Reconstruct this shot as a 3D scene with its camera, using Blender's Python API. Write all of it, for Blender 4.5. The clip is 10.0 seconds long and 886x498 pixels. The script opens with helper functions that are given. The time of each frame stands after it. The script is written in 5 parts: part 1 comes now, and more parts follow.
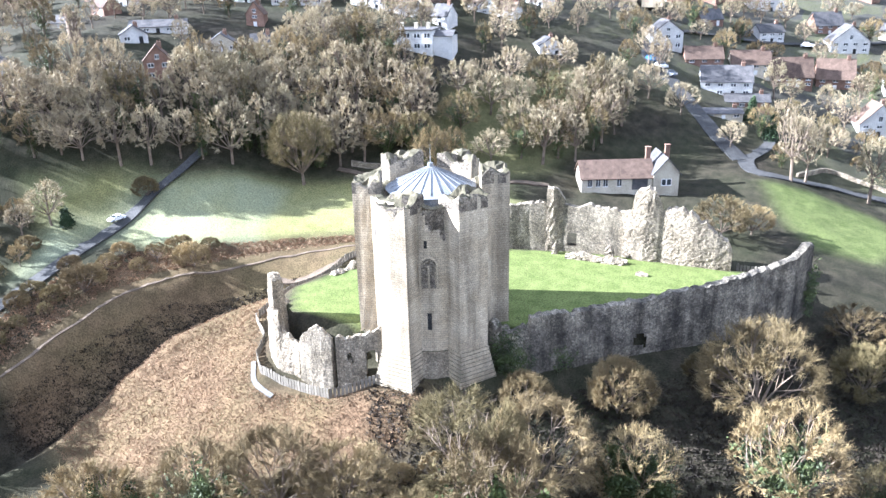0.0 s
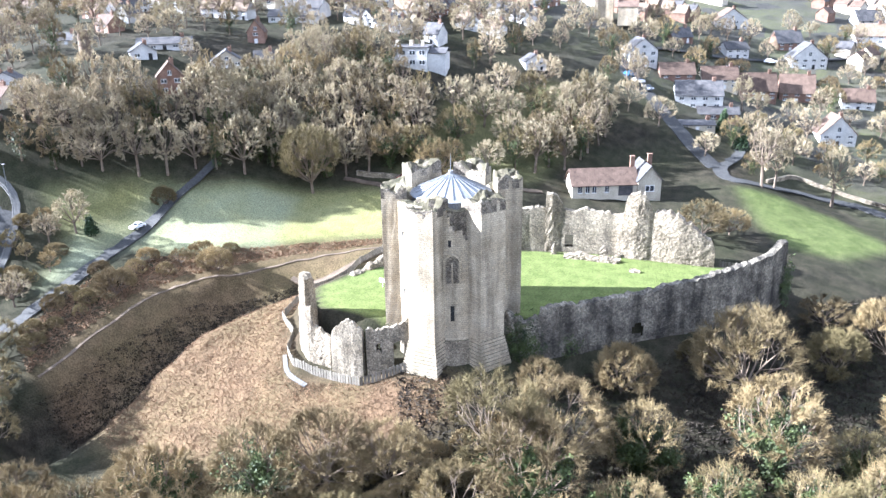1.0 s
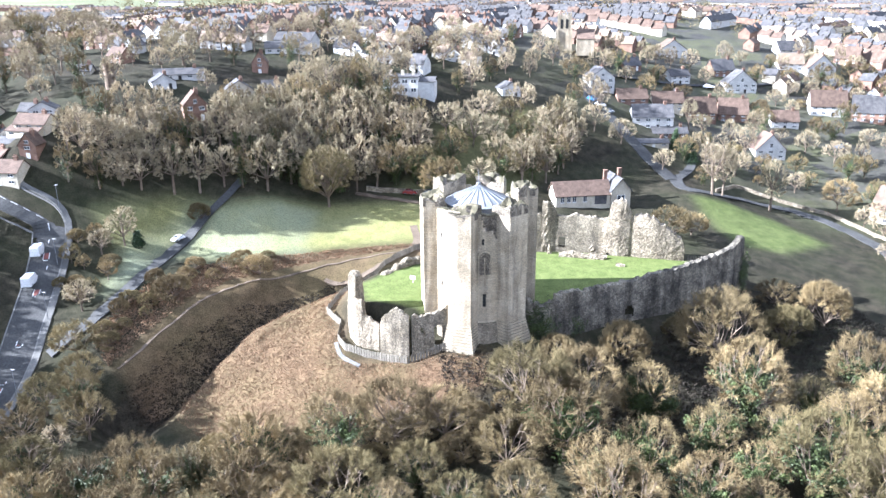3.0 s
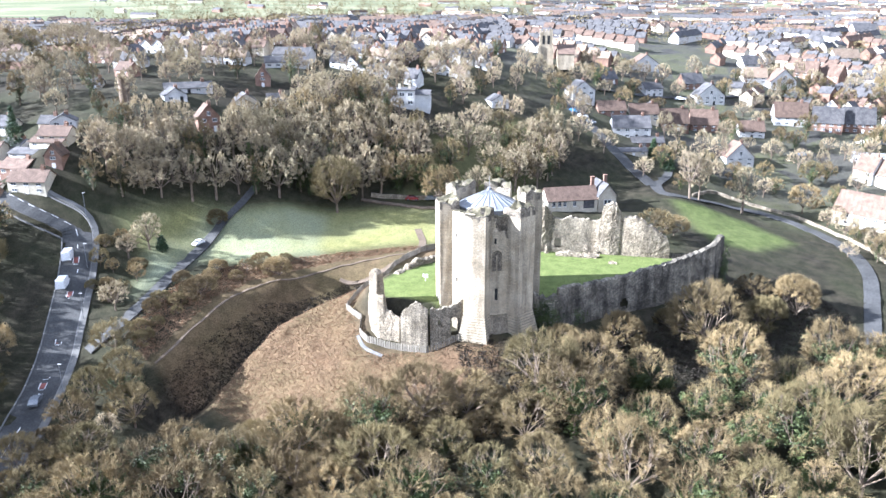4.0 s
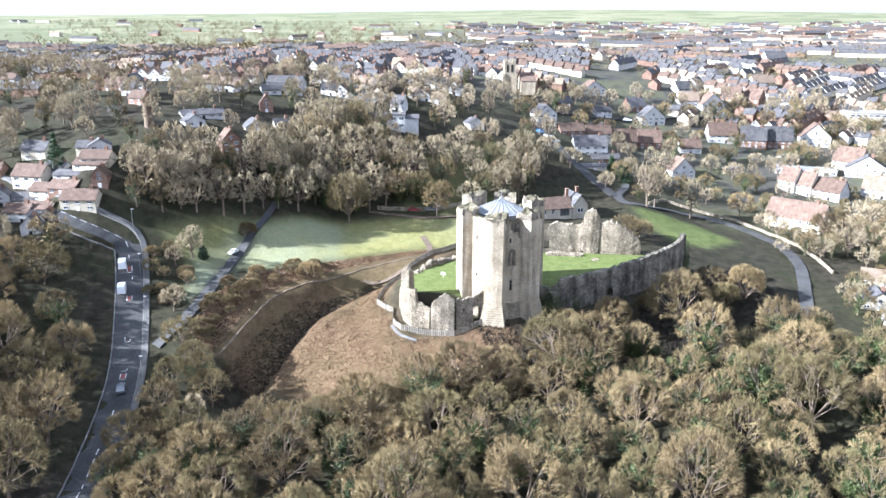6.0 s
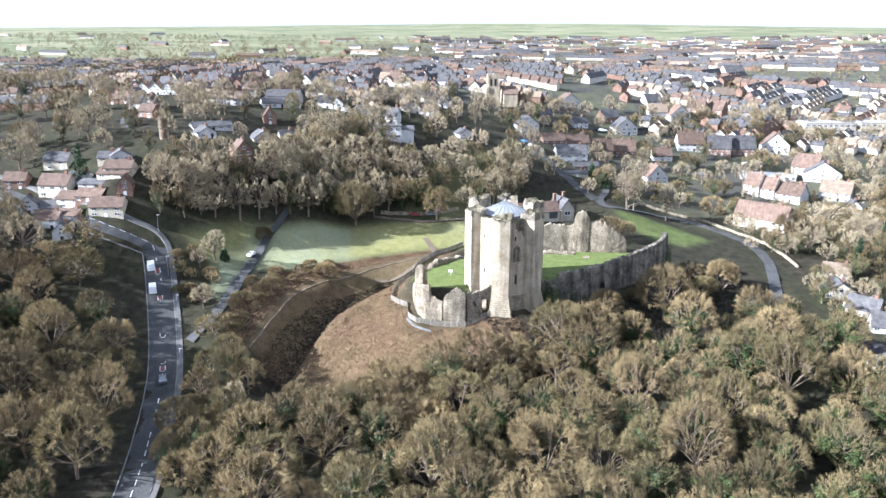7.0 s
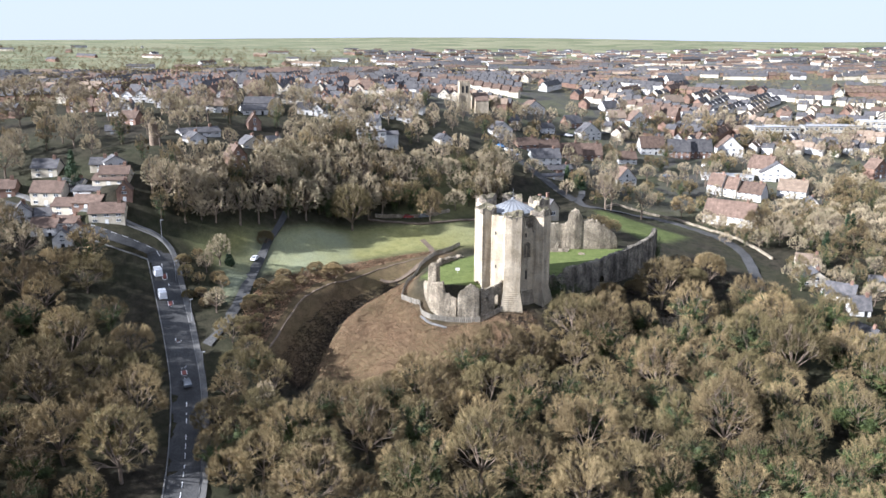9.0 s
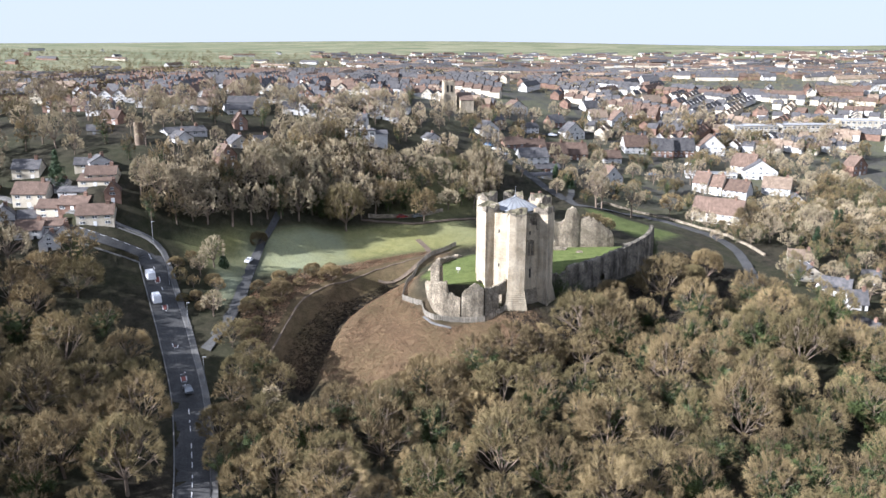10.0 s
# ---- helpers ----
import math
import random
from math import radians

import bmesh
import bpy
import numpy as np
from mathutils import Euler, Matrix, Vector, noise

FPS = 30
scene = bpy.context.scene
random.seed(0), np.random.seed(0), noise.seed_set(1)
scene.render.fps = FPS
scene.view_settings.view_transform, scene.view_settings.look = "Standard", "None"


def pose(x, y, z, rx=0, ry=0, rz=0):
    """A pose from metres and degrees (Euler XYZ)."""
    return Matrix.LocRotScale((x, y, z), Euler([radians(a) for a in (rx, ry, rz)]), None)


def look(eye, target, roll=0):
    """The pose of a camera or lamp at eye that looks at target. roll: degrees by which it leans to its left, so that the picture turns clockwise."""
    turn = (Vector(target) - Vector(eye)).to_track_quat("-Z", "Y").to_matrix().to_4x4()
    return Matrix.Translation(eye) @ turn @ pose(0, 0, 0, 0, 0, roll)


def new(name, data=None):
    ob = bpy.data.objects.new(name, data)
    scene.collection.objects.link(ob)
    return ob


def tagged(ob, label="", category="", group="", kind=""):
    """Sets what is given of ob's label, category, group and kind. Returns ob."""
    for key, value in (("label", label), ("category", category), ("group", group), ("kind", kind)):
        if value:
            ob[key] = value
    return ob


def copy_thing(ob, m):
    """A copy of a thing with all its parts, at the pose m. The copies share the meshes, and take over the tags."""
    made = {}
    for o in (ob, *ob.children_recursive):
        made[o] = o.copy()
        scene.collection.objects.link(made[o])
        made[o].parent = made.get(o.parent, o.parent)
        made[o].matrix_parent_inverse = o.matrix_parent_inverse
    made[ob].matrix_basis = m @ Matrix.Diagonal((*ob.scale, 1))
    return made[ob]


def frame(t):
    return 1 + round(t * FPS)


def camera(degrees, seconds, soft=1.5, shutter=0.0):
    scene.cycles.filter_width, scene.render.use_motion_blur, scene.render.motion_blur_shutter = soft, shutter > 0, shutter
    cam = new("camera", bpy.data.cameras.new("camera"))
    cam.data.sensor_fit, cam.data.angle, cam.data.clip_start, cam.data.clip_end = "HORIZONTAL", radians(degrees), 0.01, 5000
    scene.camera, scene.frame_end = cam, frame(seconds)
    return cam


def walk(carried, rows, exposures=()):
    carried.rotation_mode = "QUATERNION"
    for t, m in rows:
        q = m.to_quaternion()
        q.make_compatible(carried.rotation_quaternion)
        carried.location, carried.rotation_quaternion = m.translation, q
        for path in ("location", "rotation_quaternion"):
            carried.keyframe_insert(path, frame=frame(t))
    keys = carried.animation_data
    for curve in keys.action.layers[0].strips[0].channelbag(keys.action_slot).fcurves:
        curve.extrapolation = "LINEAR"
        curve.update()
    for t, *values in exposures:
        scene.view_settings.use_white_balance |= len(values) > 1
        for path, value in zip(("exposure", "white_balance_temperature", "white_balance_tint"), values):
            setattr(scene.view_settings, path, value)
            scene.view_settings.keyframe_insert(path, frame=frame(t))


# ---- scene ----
cam = camera(60.0, 10.0)
PATH = [
    (0, pose(52.17, -91.02, 55.74, 69.220, 0, 30.257) @ pose(0, 0, 0, 0, 0, -1.292)),
    (0.5, pose(51.19, -98.17, 56.69, 69.787, 0, 28.611) @ pose(0, 0, 0, 0, 0, -0.974)),
    (1, pose(50.24, -104.76, 58.15, 70.025, 0, 27.345) @ pose(0, 0, 0, 0, 0, -0.904)),
    (1.5, pose(49.10, -111.81, 59.36, 70.409, 0, 25.973) @ pose(0, 0, 0, 0, 0, -0.772)),
    (2, pose(47.74, -119.01, 60.58, 70.773, 0, 24.605) @ pose(0, 0, 0, 0, 0, -0.638)),
    (2.5, pose(46.31, -125.91, 61.82, 71.073, 0, 23.315) @ pose(0, 0, 0, 0, 0, -0.594)),
    (4, pose(40.19, -149.84, 65.31, 72.170, 0, 19.131) @ pose(0, 0, 0, 0, 0, -0.198)),
    (4.5, pose(37.33, -157.74, 66.80, 72.421, 0, 17.725) @ pose(0, 0, 0, 0, 0, -0.021)),
    (5, pose(34.37, -166.46, 68.11, 72.775, 0, 16.303) @ pose(0, 0, 0, 0, 0, 0.034)),
    (5.5, pose(31.01, -175.65, 69.15, 73.190, 0, 14.752) @ pose(0, 0, 0, 0, 0, 0.078)),
    (7, pose(18.34, -204.38, 71.45, 74.525, 0, 10.133) @ pose(0, 0, 0, 0, 0, 0.208)),
    (7.5, pose(12.90, -214.41, 72.01, 74.989, 0, 8.538) @ pose(0, 0, 0, 0, 0, 0.265)),
    (8, pose(7.38, -215.50, 71.01, 75.231, 0, 7.220) @ pose(0, 0, 0, 0, 0, 0.264)),
    (8.5, pose(1.82, -214.06, 69.69, 75.414, 0, 5.869) @ pose(0, 0, 0, 0, 0, 0.254)),
    (9, pose(-3.54, -212.69, 68.55, 75.545, 0, 4.489) @ pose(0, 0, 0, 0, 0, 0.252)),
    (9.5, pose(-8.68, -211.45, 67.18, 75.751, 0, 3.140) @ pose(0, 0, 0, 0, 0, 0.227)),
    (10, pose(-13.88, -209.72, 66.23, 75.848, 0, 1.770) @ pose(0, 0, 0, 0, 0, 0.239)),
]
walk(cam, PATH, ((0, 3.14, 4800, 17), (2.5, 3.0, 4800, 17), (4.5, 2.78, 4800, 17), (5.5, 2.65, 4820, 16), (7.5, 2.2, 4880, 16), (8.5, 1.92, 5000, 17), (10, 1.84, 5050, 18)))

# ---- light ----
world = bpy.data.worlds.new("sky")
scene.world = world
world.use_nodes = True
wn, wl = world.node_tree.nodes, world.node_tree.links
sky = wn.new("ShaderNodeTexSky")
sky.sky_type, sky.sun_disc = "NISHITA", False
SUN_FROM, SUN_HEIGHT = 247.0, 27.0  # compass bearing of the sun (clockwise from +y) and its height, in degrees
sky.sun_elevation, sky.sun_rotation = radians(SUN_HEIGHT), radians(SUN_FROM)
sky.air_density, sky.dust_density, sky.ozone_density = 1.0, 0.6, 1.5
haze = wn.new("ShaderNodeMix")
haze.data_type = "RGBA"
haze.inputs[0].default_value, haze.inputs[7].default_value = 0.94, (7.4, 7.35, 7.2, 1)  # thin bright winter haze over the blue
wl.new(sky.outputs[0], haze.inputs[6])
wl.new(haze.outputs[2], wn["Background"].inputs[0])
wn["Background"].inputs[1].default_value = 0.034
sun = new("sun", bpy.data.lights.new("sun", "SUN"))
sun.data.energy, sun.data.angle, sun.data.color = 5.0, radians(0.6), (1.0, 0.89, 0.70)
sun_way = Vector((math.sin(radians(SUN_FROM)) * math.cos(radians(SUN_HEIGHT)), math.cos(radians(SUN_FROM)) * math.cos(radians(SUN_HEIGHT)), math.sin(radians(SUN_HEIGHT))))
sun.matrix_world = look(sun_way * 300, (0, 0, 0))


# ---- materials ----
def material(name, dark, light, scale=1.0, rough=0.9, bump=0.3, metal=0.0, streak=0.0, courses=None, vary=0.0, fine=9.0, cells=0.0, tint=None):
    """Weathered surface: two scales of noise between two colours, with streaks, courses and a varying tone from object to object."""
    m = bpy.data.materials.new(name)
    m.use_nodes = True
    n, l = m.node_tree.nodes, m.node_tree.links
    bsdf = n["Principled BSDF"]
    bsdf.inputs["Roughness"].default_value, bsdf.inputs["Metallic"].default_value = rough, metal
    bsdf.inputs["Specular IOR Level"].default_value = 0.25
    pos = n.new("ShaderNodeNewGeometry").outputs["Position"]

    def noise_at(s, detail=6, stretch=None):
        t = n.new("ShaderNodeTexNoise")
        t.inputs["Scale"].default_value, t.inputs["Detail"].default_value = s, detail
        if stretch:
            v = n.new("ShaderNodeVectorMath")
            v.operation = "MULTIPLY"
            v.inputs[1].default_value = stretch
            l.new(pos, v.inputs[0])
            l.new(v.outputs[0], t.inputs["Vector"])
        else:
            l.new(pos, t.inputs["Vector"])
        return t.outputs[0]

    def mix(kind, a, b, f):
        x = n.new("ShaderNodeMix")
        x.data_type, x.blend_type = "RGBA", kind
        for k, v in ((0, f), (6, a), (7, b)):
            if isinstance(v, (int, float)):
                x.inputs[k].default_value = v
            elif isinstance(v, tuple):
                x.inputs[k].default_value = (*v, 1)
            else:
                l.new(v, x.inputs[k])
        return x.outputs[2]

    def ramp(v, a, b):
        r = n.new("ShaderNodeMapRange")
        r.inputs["From Min"].default_value, r.inputs["From Max"].default_value = a, b
        l.new(v, r.inputs["Value"])
        return r.outputs[0]

    big, small = noise_at(0.35 * scale), noise_at(fine * scale, 4)
    colour = mix("MIX", dark, light, ramp(big, 0.33, 0.67))
    grain = mix("MIX", (0.62, 0.62, 0.62), (1.25, 1.25, 1.25), ramp(small, 0.3, 0.7))
    colour = mix("MULTIPLY", colour, grain, 1.0)
    height_of = small
    if streak:
        s = noise_at(1.0, 5, (0.6, 0.6, 0.06))
        colour = mix("MULTIPLY", colour, mix("MIX", (1 - streak,) * 3, (1.12,) * 3, ramp(s, 0.35, 0.6)), 1.0)
    if courses:
        b = n.new("ShaderNodeTexBrick")
        b.inputs["Scale"].default_value = 1.0
        b.inputs["Brick Width"].default_value, b.inputs["Row Height"].default_value = courses[0], courses[1]
        b.inputs["Mortar Size"].default_value, b.inputs["Bias"].default_value = courses[2], 0.0
        b.inputs["Color1"].default_value, b.inputs["Color2"].default_value, b.inputs["Mortar"].default_value = (1.12, 1.1, 1.06, 1), (0.8, 0.8, 0.8, 1), (0.62, 0.6, 0.57, 1)
        sep, com = n.new("ShaderNodeSeparateXYZ"), n.new("ShaderNodeCombineXYZ")
        add = n.new("ShaderNodeMath")
        l.new(pos, sep.inputs[0])
        l.new(sep.outputs[0], add.inputs[0])
        l.new(sep.outputs[1], add.inputs[1])
        l.new(add.outputs[0], com.inputs[0])
        l.new(sep.outputs[2], com.inputs[1])
        l.new(com.outputs[0], b.inputs["Vector"])
        colour = mix("MULTIPLY", colour, b.outputs["Color"], 0.8)
    if cells:
        c, e = n.new("ShaderNodeTexVoronoi"), n.new("ShaderNodeTexVoronoi")
        e.feature = "DISTANCE_TO_EDGE"
        for v in (c, e):
            v.inputs["Scale"].default_value = cells
            l.new(pos, v.inputs["Vector"])
        tone = n.new("ShaderNodeSeparateColor")
        l.new(c.outputs["Color"], tone.inputs[0])
        colour = mix("MULTIPLY", colour, mix("MIX", (0.62, 0.61, 0.6), (1.3, 1.27, 1.2), tone.outputs[0]), 1.0)
        gap = ramp(e.outputs["Distance"], 0.0, 0.09)
        colour = mix("MULTIPLY", colour, mix("MIX", (0.4, 0.38, 0.36), (1.0, 1.0, 1.0), gap), 1.0)
        height_of = mix("MULTIPLY", mix("MIX", (0.0, 0.0, 0.0), (1.0, 1.0, 1.0), gap), mix("MIX", (0.5, 0.5, 0.5), (1.0, 1.0, 1.0), small), 1.0)
    if vary:
        info = n.new("ShaderNodeObjectInfo")
        colour = mix("MULTIPLY", colour, mix("MIX", (1 - vary,) * 3, (1 + vary,) * 3, info.outputs["Random"]), 1.0)
        if tint:
            wrap = n.new("ShaderNodeMath")
            wrap.operation = "MULTIPLY_ADD"
            wrap.inputs[1].default_value, wrap.inputs[2].default_value = 7.31, 0.0
            part_of = n.new("ShaderNodeMath")
            part_of.operation = "FRACT"
            l.new(info.outputs["Random"], wrap.inputs[0])
            l.new(wrap.outputs[0], part_of.inputs[0])
            colour = mix("MIX", colour, tint, ramp(part_of.outputs[0], 0.35, 1.6))
    l.new(colour, bsdf.inputs["Base Color"])
    if bump:
        bp = n.new("ShaderNodeBump")
        bp.inputs["Strength"].default_value, bp.inputs["Distance"].default_value = bump, 0.12
        l.new(height_of, bp.inputs["Height"])
        l.new(bp.outputs[0], bsdf.inputs["Normal"])
    return m


STONE = material("pale_limestone", (0.34, 0.285, 0.20), (0.50, 0.435, 0.325), 0.8, streak=0.4, courses=(0.75, 0.34, 0.03), bump=0.5)
MOSSY_TOP = material("mossy_wall_top", (0.05, 0.047, 0.026), (0.15, 0.13, 0.085), 2.0, bump=0.9, fine=4)
CORE = material("dark_rubble_core", (0.15, 0.13, 0.105), (0.31, 0.275, 0.22), 1.0, streak=0.3, bump=1.0, fine=4, cells=2.6)
RUBBLE = material("grey_rubble_stone", (0.23, 0.196, 0.145), (0.42, 0.368, 0.28), 0.9, streak=0.35, bump=0.9, fine=6, cells=4.2)
PALE_RUBBLE = material("pale_coursed_rubble", (0.20, 0.175, 0.13), (0.36, 0.32, 0.25), 0.9, streak=0.4, bump=0.7, fine=5, cells=3.2)
DARK_STONE = material("dark_weathered_stone", (0.09, 0.082, 0.07), (0.29, 0.262, 0.21), 1.0, streak=0.55, bump=0.9, fine=5, cells=2.8)
LEAD = material("pale_grey_metal_roof", (0.17, 0.178, 0.186), (0.25, 0.256, 0.264), 0.8, rough=0.75, bump=0.05)
BARK = material("grey_brown_bark", (0.10, 0.075, 0.055), (0.19, 0.15, 0.11), 2.0, vary=0.2, bump=0.4)
TWIG = material("bare_beige_twigs", (0.12, 0.089, 0.043), (0.266, 0.203, 0.10), 0.4, vary=0.36, bump=0, tint=(0.10, 0.092, 0.036))
# Twigs of farther trees, paler because distance haze is put into the colour.
TWIG_HAZED = material("haze_pale_twigs", (0.26, 0.212, 0.135), (0.40, 0.334, 0.213), 0.5, vary=0.22, bump=0, tint=(0.28, 0.245, 0.145))
IVY = material("dark_green_ivy_leaves", (0.02, 0.03, 0.01), (0.075, 0.095, 0.027), 1.5, rough=0.6, vary=0.2, bump=0)
TIMBER = material("silver_grey_timber", (0.13, 0.118, 0.096), (0.23, 0.208, 0.168), 2.0, vary=0.2, bump=0.2)
ASPHALT = material("grey_asphalt", (0.04, 0.04, 0.039), (0.066, 0.065, 0.063), 0.5, bump=0.1, fine=6)
WHITE_PAINT = material("white_road_paint", (0.45, 0.45, 0.44), (0.7, 0.7, 0.68), 2.0, bump=0)
WHITE_WALL = material("white_render", (0.44, 0.43, 0.41), (0.60, 0.59, 0.56), 1.0, vary=0.1, bump=0.1)
CREAM_WALL = material("cream_render", (0.40, 0.355, 0.27), (0.54, 0.49, 0.385), 1.0, vary=0.15, bump=0.1)
BRICK_WALL = material("red_brick", (0.18, 0.112, 0.082), (0.28, 0.182, 0.135), 1.5, vary=0.15, courses=(0.45, 0.15, 0.03), bump=0.2)
SLATE = material("grey_slate", (0.06, 0.06, 0.064), (0.115, 0.11, 0.11), 2.0, rough=0.85, vary=0.2, courses=(0.5, 0.22, 0.03), bump=0.2)
TILE = material("brown_red_roof_tiles", (0.095, 0.066, 0.05), (0.16, 0.113, 0.086), 2.0, vary=0.2, courses=(0.4, 0.2, 0.03), bump=0.25)
TAN_TILE = material("tan_roof_tiles", (0.165, 0.125, 0.09), (0.25, 0.195, 0.145), 2.0, vary=0.15, courses=(0.4, 0.2, 0.03), bump=0.25)
FLAT_ROOF = material("pale_flat_roofing", (0.26, 0.26, 0.26), (0.42, 0.42, 0.41), 1.0, vary=0.15, bump=0.05)
GLASS = material("dark_window_glass", (0.03, 0.035, 0.04), (0.05, 0.055, 0.065), 1.0, rough=0.08, bump=0)
FRAME = material("white_window_frame", (0.65, 0.65, 0.63), (0.8, 0.8, 0.78), 2.0, rough=0.5, bump=0)
TARMAC_KERB = material("concrete_kerb", (0.12, 0.117, 0.11), (0.19, 0.185, 0.175), 2.0, bump=0.1)
PAVING = material("worn_grey_pavement", (0.09, 0.088, 0.083), (0.15, 0.145, 0.135), 1.0, bump=0.1)
EARTH = material("trodden_earth_path", (0.085, 0.064, 0.044), (0.15, 0.115, 0.08), 1.5, bump=0.3)
CAR_WHITE = material("white_car_paint", (0.70, 0.70, 0.70), (0.80, 0.80, 0.80), 1.0, rough=0.25, bump=0)
CAR_BLUE = material("blue_car_paint", (0.05, 0.14, 0.30), (0.07, 0.18, 0.36), 1.0, rough=0.25, metal=0.2, bump=0)
CAR_GREY = material("grey_car_paint", (0.16, 0.17, 0.18), (0.22, 0.23, 0.24), 1.0, rough=0.25, metal=0.3, bump=0)
CAR_RED = material("dark_red_car_paint", (0.16, 0.03, 0.03), (0.22, 0.045, 0.04), 1.0, rough=0.25, metal=0.1, bump=0)
TYRE = material("black_rubber", (0.015, 0.015, 0.015), (0.03, 0.03, 0.03), 4.0, bump=0.1)
CONIFER = material("dark_conifer_needles", (0.015, 0.03, 0.012), (0.05, 0.075, 0.03), 1.5, rough=0.7, vary=0.2, bump=0)
BRACKEN = material("dead_bracken", (0.14, 0.09, 0.052), (0.25, 0.165, 0.095), 0.8, vary=0.1, bump=0)
# Brown brambles taken near black: shade of ditch and wall is in the colour.
SHADED_SCRUB = material("shade_dark_brambles", (0.014, 0.012, 0.009), (0.038, 0.03, 0.02), 1.2, vary=0.2, bump=0)
RED_PAINT = material("red_road_surface", (0.16, 0.06, 0.05), (0.26, 0.10, 0.08), 1.0, bump=0)



# ---- the land ----
# Spot heights of the land (east, north, height), near the castle and farther out.
NEAR = ((0, -13.5, 2.5), (10.4, -9.6, 1.8), (18.1, -1.7, 0.6), (31.5, 10.7, 0.4), (41.8, 21.8, 0.7), (49, 35.4, 3.7), (55.5, 22.6, -4.1), (48.2, 11.5, -4.9), (-10.5, -18.2, -1.2), (-20.6, -20.1, -1.5), (-32.3, -11.3, 1.1),
        (16.4, -10, -3.2), (28.1, -2.8, -3), (1.7, -19.4, -2.2), (44.9, 0.1, -6.2), (71.2, 6.3, -4.7), (53.7, -35.4, -9.6), (34, -21.9, -8.6), (-17.5, -23.2, -4), (-30.5, -33.3, -8.5), (-47.4, -36.4, -13.1),
        (-40.5, -56, -14.6), (0.8, -46, -10.2), (-62, -37.5, -3.7), (-57.8, -26.2, -0.6), (-48.6, -27, -9.7), (-38.5, -9.8, -1.5), (-46.8, -7.7, 3.1), (-22.3, 23, 6), (-6.4, 35.8, 6.8), (26.8, 44.8, 6.3))
WIDE = ((-70.5, -40.4, -4.5), (-79.9, -41.4, -5.5), (-75.5, -29.2, 1.2), (-64.9, -72.8, -11.9), (-63.1, -14.8, 3.8), (-57.3, 8.9, 7.6), (-70.2, 6.5, 8.7), (-77.2, 2.3, 7.7), (-52.6, 30.2, 10.3), (-32.4, 22.2, 6.9),
        (-94.4, -20.5, 7), (-41.4, 44.7, 15), (-71.2, 41, 23.3), (-85.4, 25.5, 31.4), (-108.8, 23.5, 38.1), (-114.5, -6, 31.2), (-128.1, -10.2, 21.3), (-51.3, 71.1, 33), (-2.8, 59.8, 9.8), (9.9, 78.4, 8.8),
        (34.4, 79.8, 9.8), (52.2, 94.1, 2.7), (79.7, 95.9, 0.1), (109.7, 103, 4.7), (7.1, 103.8, 20), (-3, 128, 30), (-28.6, 156, 45), (30.3, 152.8, 18.4), (74.4, 167, 17.7), (81.4, 151.9, 10.4))
RIM = ((4.6, -117.2, -17.3), (-68.3, -127.3, -17.5), (84.2, -118.1, -16.2), (106.6, 20, -5.2), (149.8, -65.5, -11.5), (-133.1, -72.1, -0.3), (-151.9, 40.9, 42.1), (-94.8, 131.2, 47.6), (134.4, 202.8, 20.6),
       (180.5, 115.1, 7), (44.9, 203.4, 32.8), (-94.8, 250.2, 51.5), (127.6, 297.4, 37.3), (-11.4, 286.4, 50.6), (274.6, 251.2, 28.3), (-275.3, 148.2, 47.2), (-248.7, -88.5, 16), (246.6, -66.8, -5.5))
COURT = ((9, -3), (14.2, -2.5), (23.7, 7.9), (31.3, 15.5), (39, 21.4), (44.9, 30.4), (43.1, 36.3), (34.2, 35.5), (24.4, 34.6), (13.5, 33.2), (1.7, 30.1), (-12.2, 22.7), (-23.8, 8.6), (-27.3, -4.2), (-21.9, -11.9), (-10.6, -12.2), (0, -8))
LAWN = 6.3
DITCH = ((-55, -42), (-54, -31), (-52.8, -22), (-49.8, -13), (-44.5, -4.5), (-37, 3.5), (-29, 10.5))


SPOTS = np.array(NEAR + WIDE + RIM, dtype=float)


def solve_land():
    p = SPOTS[:, :2]
    r = np.hypot(p[:, None, 0] - p[None, :, 0], p[:, None, 1] - p[None, :, 1])
    n = len(p)
    m = np.zeros((n + 1, n + 1))
    m[:n, :n] = r - np.eye(n) * 1.5
    m[n, :n] = m[:n, n] = 1
    return np.linalg.solve(m, np.r_[SPOTS[:, 2], 0])


LAND = solve_land()


def smooth(a, b, v):
    t = np.clip((v - a) / (b - a), 0, 1)
    return t * t * (3 - 2 * t)


def court_depth(x, y):
    """How far inside the castle court a place lies; below zero outside."""
    best = np.full(np.shape(x), 1e9)
    inside = np.zeros(np.shape(x), bool)
    for (ax, ay), (bx, by) in zip(COURT, COURT[1:] + COURT[:1]):
        t = np.clip(((x - ax) * (bx - ax) + (y - ay) * (by - ay)) / ((bx - ax) ** 2 + (by - ay) ** 2), 0, 1)
        best = np.minimum(best, np.hypot(x - ax - t * (bx - ax), y - ay - t * (by - ay)))
        inside ^= ((ay > y) != (by > y)) & (x < (bx - ax) * (y - ay) / (by - ay + 1e-12) + ax)
    return np.where(inside, best, -best)


def ditch_way(x, y):
    """How far a place lies from the floor of the castle ditch."""
    away = np.full(x.shape, 1e9)
    for (ax, ay), (bx, by) in zip(DITCH, DITCH[1:]):
        t = np.clip(((x - ax) * (bx - ax) + (y - ay) * (by - ay)) / ((bx - ax) ** 2 + (by - ay) ** 2), 0, 1)
        away = np.minimum(away, np.hypot(x - ax - t * (bx - ax), y - ay - t * (by - ay)))
    return away


